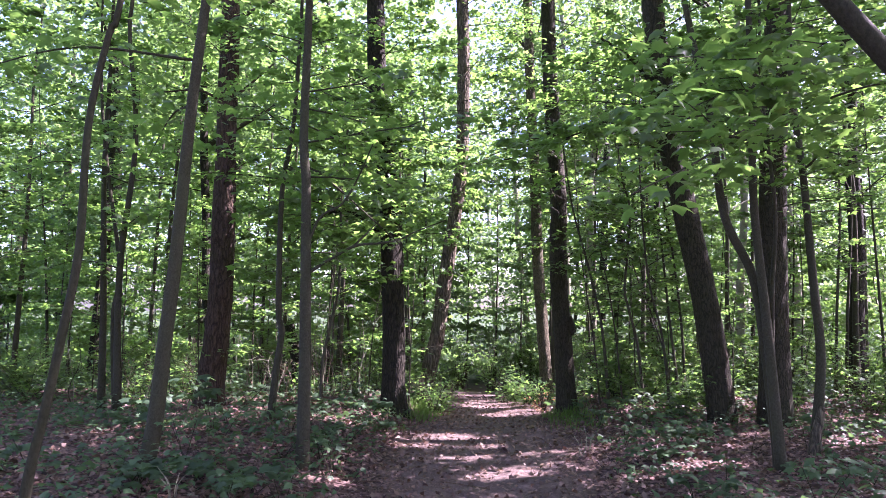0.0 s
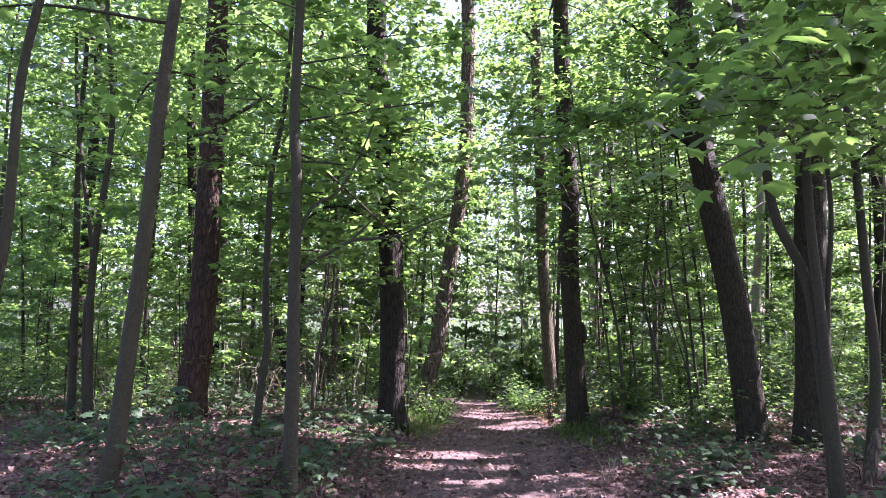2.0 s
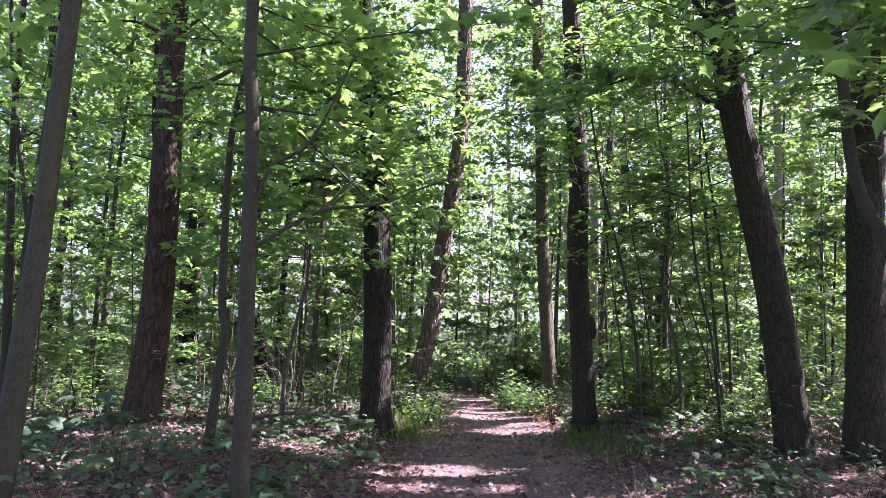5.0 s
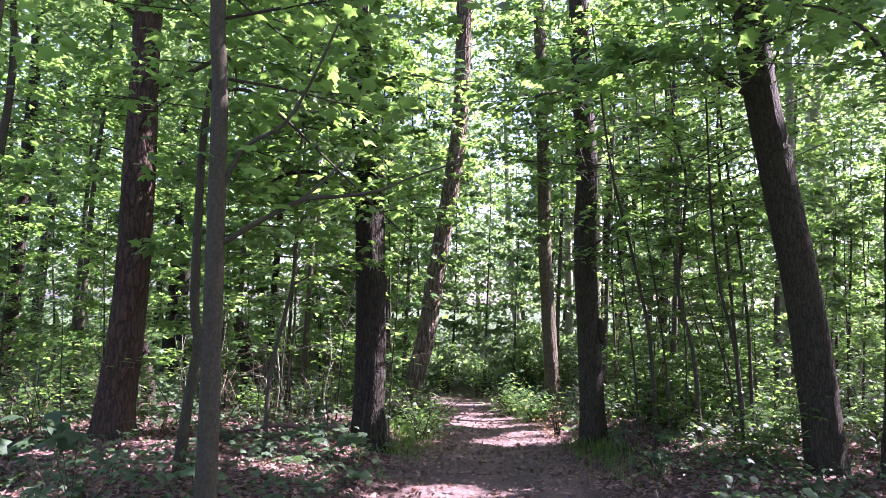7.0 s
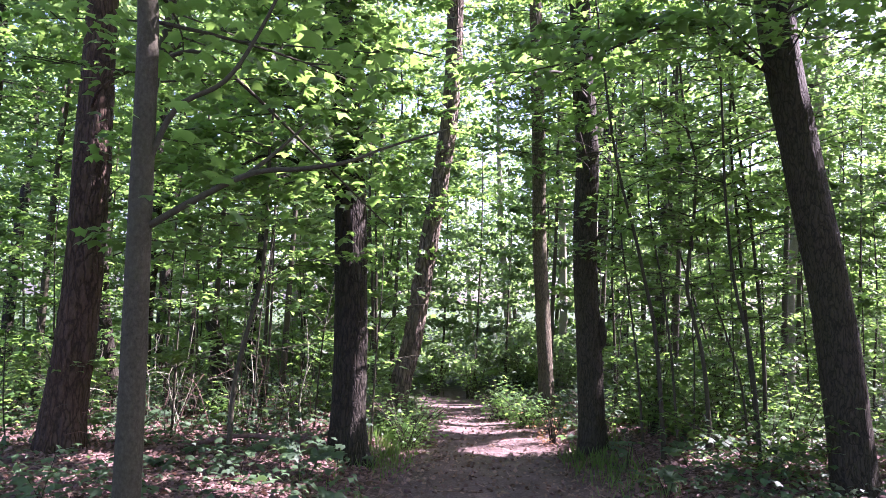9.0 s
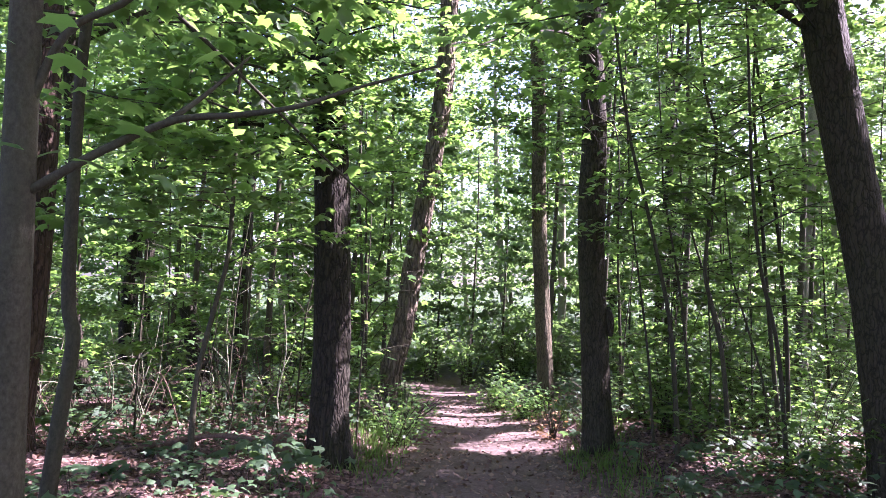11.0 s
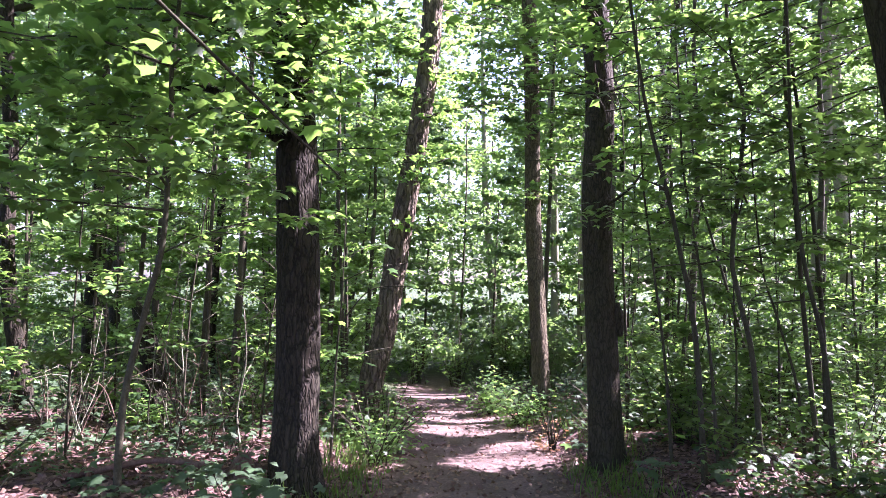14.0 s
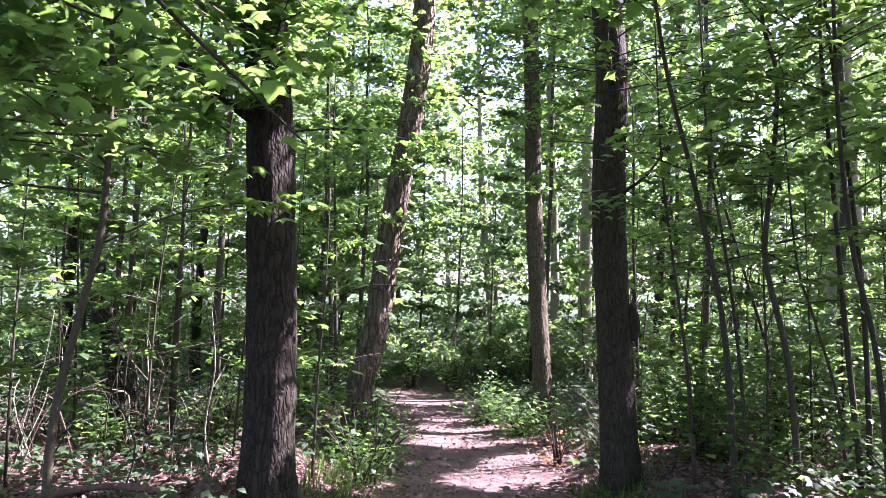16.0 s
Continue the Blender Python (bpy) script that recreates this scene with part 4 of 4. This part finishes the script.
# ---- leafy limbs that hang over the path ----
def hanging_limb(tree, places, radius, count, size, spread):
    """A limb of the tree through the places (in the world), with broad leaves on its outer part."""
    foot = Vector(tree.location)
    line = smooth_line([Vector(p) - foot for p in places], 6)
    v, f = tube(line, [radius * (1 - 0.75 * i / (len(line) - 1)) for i in range(len(line))], 7)
    limb = part("limb", mesh_of("limb", v, f, dark_bark, True), tree)
    pick = rng.integers(len(line) // 4, len(line), count)
    at = np.array([line[i] for i in pick]) + rng.normal(0, 1, (count, 3)) * np.array((spread, spread, spread * 0.35))
    part("foliage", leaf_mesh("foliage", at, size * rng.uniform(0.7, 1.2, count), maple_leaf, "lobed", 0.35, 0.3, base=foot), limb, kind="stuff")


hanging_limb(fork_maple, [(2.97, 6.2, 3.2), (2.4, 5.2, 2.95), (1.7, 4.2, 2.5), (1.0, 3.3, 2.12)], 0.014, 80, 0.115, 0.2)
hanging_limb(fork_maple, [(2.96, 6.2, 3.6), (2.5, 5.6, 3.4), (2.0, 5.0, 3.1), (1.6, 4.4, 2.9)], 0.014, 90, 0.115, 0.24)
hanging_limb(side_maple, [(3.78, 7.0, 3.6), (3.0, 6.2, 3.75), (2.3, 5.4, 3.6), (1.7, 4.8, 3.4)], 0.016, 130, 0.12, 0.28)
hanging_limb(side_maple, [(3.82, 7.0, 3.0), (3.6, 6.2, 3.0), (3.3, 5.4, 2.8)], 0.014, 90, 0.12, 0.28)
hanging_limb(dark_right, [(4.28, 8.6, 3.3), (3.4, 7.6, 3.55), (2.6, 6.8, 3.5), (1.9, 6.2, 3.3)], 0.022, 150, 0.12, 0.3)
hanging_limb(dark_right, [(4.34, 8.6, 4.0), (4.9, 7.6, 4.1), (5.2, 6.8, 3.9)], 0.022, 150, 0.12, 0.35)
hanging_limb(grey_tree, [(-2.15, 5.7, 3.3), (-2.6, 6.4, 3.4), (-3.2, 7.3, 3.2)], 0.014, 110, 0.11, 0.28)
hanging_limb(grey_tree, [(-2.1, 5.7, 3.7), (-3.0, 5.4, 3.7), (-3.8, 5.2, 3.4)], 0.014, 110, 0.11, 0.28)
hanging_limb(bent_maple, [(-1.36, 9.2, 2.9), (-1.9, 9.0, 3.0), (-2.6, 8.9, 2.8)], 0.01, 130, 0.11, 0.25)
hanging_limb(bent_maple, [(-1.37, 9.2, 2.3), (-2.0, 9.3, 2.3), (-2.7, 9.4, 2.1)], 0.01, 130, 0.11, 0.25)
hanging_limb(bent_maple, [(-1.38, 9.2, 2.5), (-1.0, 8.8, 2.55), (-0.6, 8.5, 2.4)], 0.01, 80, 0.11, 0.2)
hanging_limb(right_oak, [(1.95, 11.3, 4.1), (1.5, 10.6, 4.15), (0.9, 10.0, 3.9), (0.5, 9.5, 3.6)], 0.022, 170, 0.11, 0.3)
hanging_limb(right_oak, [(1.97, 11.3, 3.3), (1.7, 10.6, 3.5), (1.6, 10.0, 3.4)], 0.018, 130, 0.11, 0.28)
hanging_limb(oak, [(-0.9, 10.3, 4.0), (-0.4, 9.8, 4.05), (0.1, 9.3, 3.8)], 0.02, 140, 0.11, 0.28)
hanging_limb(oak, [(-0.8, 10.3, 3.2), (-1.3, 9.7, 3.4), (-1.8, 9.3, 3.3)], 0.02, 140, 0.11, 0.28)
hanging_limb(lean_right, [(3.0, 9.0, 4.1), (3.6, 8.2, 4.3), (4.0, 7.6, 4.1)], 0.02, 140, 0.11, 0.3)

for points in ([(2.95, 10.4, 2.3), (2.6, 10.0, 2.5), (2.2, 9.7, 2.45)], [(2.88, 10.4, 2.6), (3.4, 10.0, 2.8), (3.9, 9.8, 2.7)], [(2.9, 10.4, 3.1), (3.1, 9.7, 3.3), (3.0, 9.2, 3.2)],
               [(2.9, 10.4, 1.9), (3.3, 10.1, 2.0), (3.8, 10.0, 1.9)]):
    hanging_limb(leafy_maple, points, 0.009, 60, 0.1, 0.3)
for points in ([(-4.5, 9.4, 2.6), (-4.0, 9.0, 2.8), (-3.6, 8.8, 2.7)], [(-4.4, 9.4, 3.3), (-5.0, 8.9, 3.5), (-5.5, 8.6, 3.3)], [(-4.45, 9.4, 2.1), (-5.0, 9.3, 2.2), (-5.6, 9.2, 2.0)]):
    hanging_limb(left_maple, points, 0.01, 130, 0.1, 0.3)



def leafy_bough(tree, start, heading, length, rise, count, size, shape="plain", wood=dark_bark, flat=0.4):
    """A flat fan of leaves on one bough of the tree: start in the world, heading in degrees from the x axis."""
    foot = Vector(tree.location)
    line, twigs, places, sizes, ways = spray(Vector(start) - foot, radians(heading), length, rise, count, size, 0.5)
    r = 0.004 + 0.004 * length
    v, f = tube(line, [r * (1 - 0.16 * i) for i in range(len(line))], 5)
    bough = part("bough", mesh_of("bough", v, f, wood, True), tree)
    for l, rr in twigs[::4]:
        v, f = tube(l, rr, 3)
        part("twig", mesh_of("twig", v, f, wood), bough)
    part("foliage", leaf_mesh("foliage", places, sizes, maple_leaf, shape, flat, 0.25, base=foot, heading=ways, gaps=False), bough, kind="stuff")


# low boughs that hang before the upper trunks
for k in range(12):
    leafy_bough(oak, (-0.85 - 0.02 * k, 10.3, 2.75 + 0.16 * k), -90 + 75 * math.sin(2.3 * k), rng.uniform(0.75, 1.15), 0.05, 150, 0.105)
for k in range(12):
    leafy_bough(right_oak, (1.97, 11.3, 3.1 + 0.15 * k), -95 + 75 * math.sin(2.3 * k), rng.uniform(0.8, 1.3), 0.05, 160, 0.105)
for k in range(9):
    leafy_bough(back_pine, (2.2, 15.9, 4.0 + 0.28 * k), -90 + 70 * math.sin(2.3 * k), rng.uniform(1.0, 1.6), 0.0, 190, 0.12)
for k in range(17):
    leafy_bough(leaning, (0.22 + 0.012 * k, 13.2, 3.0 + 0.19 * k), -90 + 80 * math.sin(2.3 * k), rng.uniform(0.5, 0.9), 0.0, 120, 0.09)
for k in range(7):
    leafy_bough(smooth_maple, (-1.21, 6.1, 2.75 + 0.16 * k), 50 + 60 * math.sin(2.3 * k), rng.uniform(1.0, 1.6), 0.15, 70, 0.1, "lobed")
for k in range(12):
    leafy_bough(lean_right, (3.12 - 0.02 * k, 9.0, 3.6 + 0.13 * k), 215 + 65 * math.sin(2.3 * k), rng.uniform(1.2, 1.9), 0.3, 110, 0.1)
for k in range(8):
    leafy_bough(dark_right, (4.3, 8.6, 3.4 + 0.17 * k), 240 + 70 * math.sin(2.3 * k), rng.uniform(1.2, 1.9), 0.3, 110, 0.105)
for k in range(12):
    leafy_bough(tall_maple, (3.42, 10.6, 2.5 + 0.2 * k), -80 + 100 * math.sin(2.3 * k), rng.uniform(1.0, 1.7), 0.4, 110, 0.1)
for k in range(10):
    leafy_bough(leafy_maple, (2.88, 10.4, 2.2 + 0.18 * k), 250 + 100 * math.sin(2.3 * k), rng.uniform(0.8, 1.3), 0.4, 75, 0.1)
for k in range(10):
    leafy_bough(bent_maple, (-1.37, 9.2, 2.0 + 0.15 * k), 200 + 110 * math.sin(2.3 * k), rng.uniform(0.8, 1.4), 0.05, 75, 0.1, "lobed")

for k in range(10):
    leafy_bough(thin_tree, (-1.78 + 0.015 * k, 7.75, 3.0 + 0.2 * k), 36 * 2.4 * k, rng.uniform(0.9, 1.5), 0.1, 85, 0.1)
for x, y, z, heading in ((2.9, 5.9, 3.3, 235), (2.6, 5.3, 2.95, 250), (2.3, 4.9, 2.8, 215), (2.9, 5.6, 3.5, 260), (2.5, 5.0, 3.2, 240), (2.0, 4.6, 2.7, 245)):
    leafy_bough(fork_maple, (x, y, z), heading, 1.3, 0.0, 60, 0.13, "lobed")

for tree, x, y, low, high in ((leaning, 0.42, 13.2, 6.0, 8.8), (oak, -1.05, 10.3, 4.7, 6.6), (right_oak, 1.93, 11.3, 4.9, 6.8), (back_pine, 2.1, 15.9, 6.6, 9.2), (pine, -3.16, 9.7, 5.2, 6.4)):
    for k in range(8):
        leafy_bough(tree, (x, y, low + (high - low) * k / 7), -90 + 140 * math.sin(2.3 * k), rng.uniform(1.0, 1.6), 0.05, 130, 0.105)

for x, y, z, heading in ((1.95, 8.55, 3.9, 185), (1.65, 8.4, 3.7, 165), (2.2, 8.7, 3.95, 215), (1.6, 8.4, 3.65, 205), (2.4, 8.8, 3.9, 240)):
    leafy_bough(lean_right, (x, y, z), heading, rng.uniform(0.9, 1.6), rng.uniform(-0.7, -0.1), 60, 0.11, "lobed")
for k in range(10):
    leafy_bough(back_pine, (2.15, 15.9, 4.4 + 0.4 * k), 190 + 70 * math.sin(2.3 * k), rng.uniform(1.5, 2.2), 0.1, 150, 0.12)

# a slim tree that leans far over the path from its edge
over = stem_tree("leaning_tree", "slim brown tree leaning far over towards the path", "tree", 4.75, 3.5, [(4.3, 0.65), (3.4, 1.75), (2.44, 2.91), (2.18, 3.22), (1.85, 3.7)], 0.085, 0.03, 7.5,
                 dark_bark, sides=16, steps=6, flare=0.3, boughs=6, low=0.6, reach=1.2, leaves=40, shape="lobed")


def brushwood(x, y, width, height, stems):
    """A tangle of thin bare arching stems."""
    bush = thing("dead_shrub", x, y, "tangled bare shrub of thin dry pale twigs", "shrub", "dry brushwood in the undergrowth")
    for k in range(stems):
        a, r = rng.uniform(0, 6.28), width * rng.uniform(0.3, 1.0)
        foot = Vector((rng.normal(0, 0.3 * width), rng.normal(0, 0.3 * width), -0.06))
        tip = foot + Vector((math.cos(a) * r, math.sin(a) * r, height * rng.uniform(0.35, 1.1)))
        mid = foot.lerp(tip, 0.5) + Vector((rng.normal(0, 0.08), rng.normal(0, 0.08), height * rng.uniform(0.05, 0.3)))
        line = smooth_line([foot, mid, tip], 4)
        thick = rng.uniform(0.004, 0.009)
        wood = (dead_wood, pale_bark, dark_bark, dark_bark)[k % 4]
        v, f = tube(line, [thick * (1 - 0.08 * i) for i in range(len(line))], 5)
        stem = part("stem", mesh_of("stem", v, f, wood, True), bush)
        for at in line[3:7:2]:
            b = rng.uniform(0, 6.28)
            l = rng.uniform(0.12, 0.35)
            end = at + Vector((math.cos(b) * l, math.sin(b) * l, rng.uniform(-0.1, 0.5) * l))
            v, f = tube([at, at.lerp(end, 0.5) + Vector((0, 0, 0.03)), end], [0.5 * thick, 0.4 * thick, 0.2 * thick], 4)
            part("twig", mesh_of("twig", v, f, wood), stem)


for x, y, h in ((-1.5, 11.2, 1.0), (-2.1, 11.6, 1.3), (-2.6, 11.0, 1.1), (-3.1, 11.7, 1.4), (-3.7, 11.1, 1.2), (-4.3, 11.8, 1.5), (-3.5, 12.6, 1.5), (-5.0, 11.2, 1.3),
                (-2.4, 12.8, 1.4), (-5.6, 12.2, 1.5), (-1.7, 12.6, 1.2), (-4.8, 13.4, 1.6), (-2.9, 10.1, 0.8), (-4.2, 10.2, 0.9)):
    brushwood(x, y, 0.5, 0.75 * h, 9)
snag = thing("rotten_stump", -2.66, 13.0, "short dark broken trunk leaning among the undergrowth", "stump")
v, f = tube(smooth_line([(0, 0, -0.2), (-0.05, 0, 0.4), (-0.16, 0, 0.9), (-0.25, 0, 1.25)], 8), [0.15 - 0.003 * i for i in range(25)], 24, 0.02, 14, 3.0, 0.5)
part("wood", mesh_of("wood", v, f, oak_bark, True), snag)
for x, y, h, many, size in ((-0.72, 9.6, 0.4, 12, 0.13), (-0.95, 9.4, 0.3, 10, 0.12)):
    seedling(x, y, h, many, size)

# ---- the woods beyond ----
# trees farther off, each a trunk and a tall crown that comes low
for k in range(46):
    y = 27 + 38 * (k / 46) + rng.uniform(-1, 1)
    x = ((k * 0.618) % 1 - 0.5) * 2 * (6 + 0.85 * y)
    h, r, lean = rng.uniform(14, 19), rng.uniform(0.12, 0.22), rng.normal(0, 0.4)
    tree = thing("forest_tree", x, y, "distant forest tree with a deep green crown", "tree", "trees deeper in the wood")
    v, f = tube([(0, 0, -0.3), (lean, 0, 6), (1.4 * lean, 0, 12), (1.5 * lean, 0, h)], [r, 0.8 * r, 0.4 * r, 0.1 * r], 10)
    part("trunk", mesh_of("trunk", v, f, dark_bark if k % 3 else pale_bark, True), tree)
    STEMS[tree.name] = [Vector((lean * min(1.4, z / 6), 0, z)) for z in np.arange(1, h, 0.5)]
    high_crown(tree, (lean, 0, h * 0.55), (3.6, 3.0, h * 0.47), 290, 54, 0.33, spread=0.62)

places = []
for k in range(950):
    y = rng.uniform(26, 75)
    x = rng.uniform(-8 - 0.95 * y, 8 + 0.95 * y)
    z = -1.3 + abs(rng.normal(0, 1)) * 3.4
    places.append(np.array((x, y, z)) + rng.normal(0, 1, (45, 3)) * np.array((1.0, 1.0, 0.5)))
for k in range(420):
    y = rng.uniform(23.5, 42)
    x = rng.uniform(-6 - 0.8 * y, 6 + 0.8 * y)
    if abs(x - way_x(y)) > 1.5 or y > 27:
        places.append(np.array((x, y, -1.1 + rng.uniform(0, 1.2))) + rng.normal(0, 1, (45, 3)) * np.array((0.9, 0.7, 0.3)))
places = np.concatenate(places)
places[:, 2] = np.maximum(places[:, 2], -1.25)
tagged(new("far_woods", leaf_mesh("far_woods", places, rng.uniform(0.16, 0.32, len(places)), canopy_leaf, "blade", 0.6)), "distant green foliage of the wood", "far woods", kind="stuff")
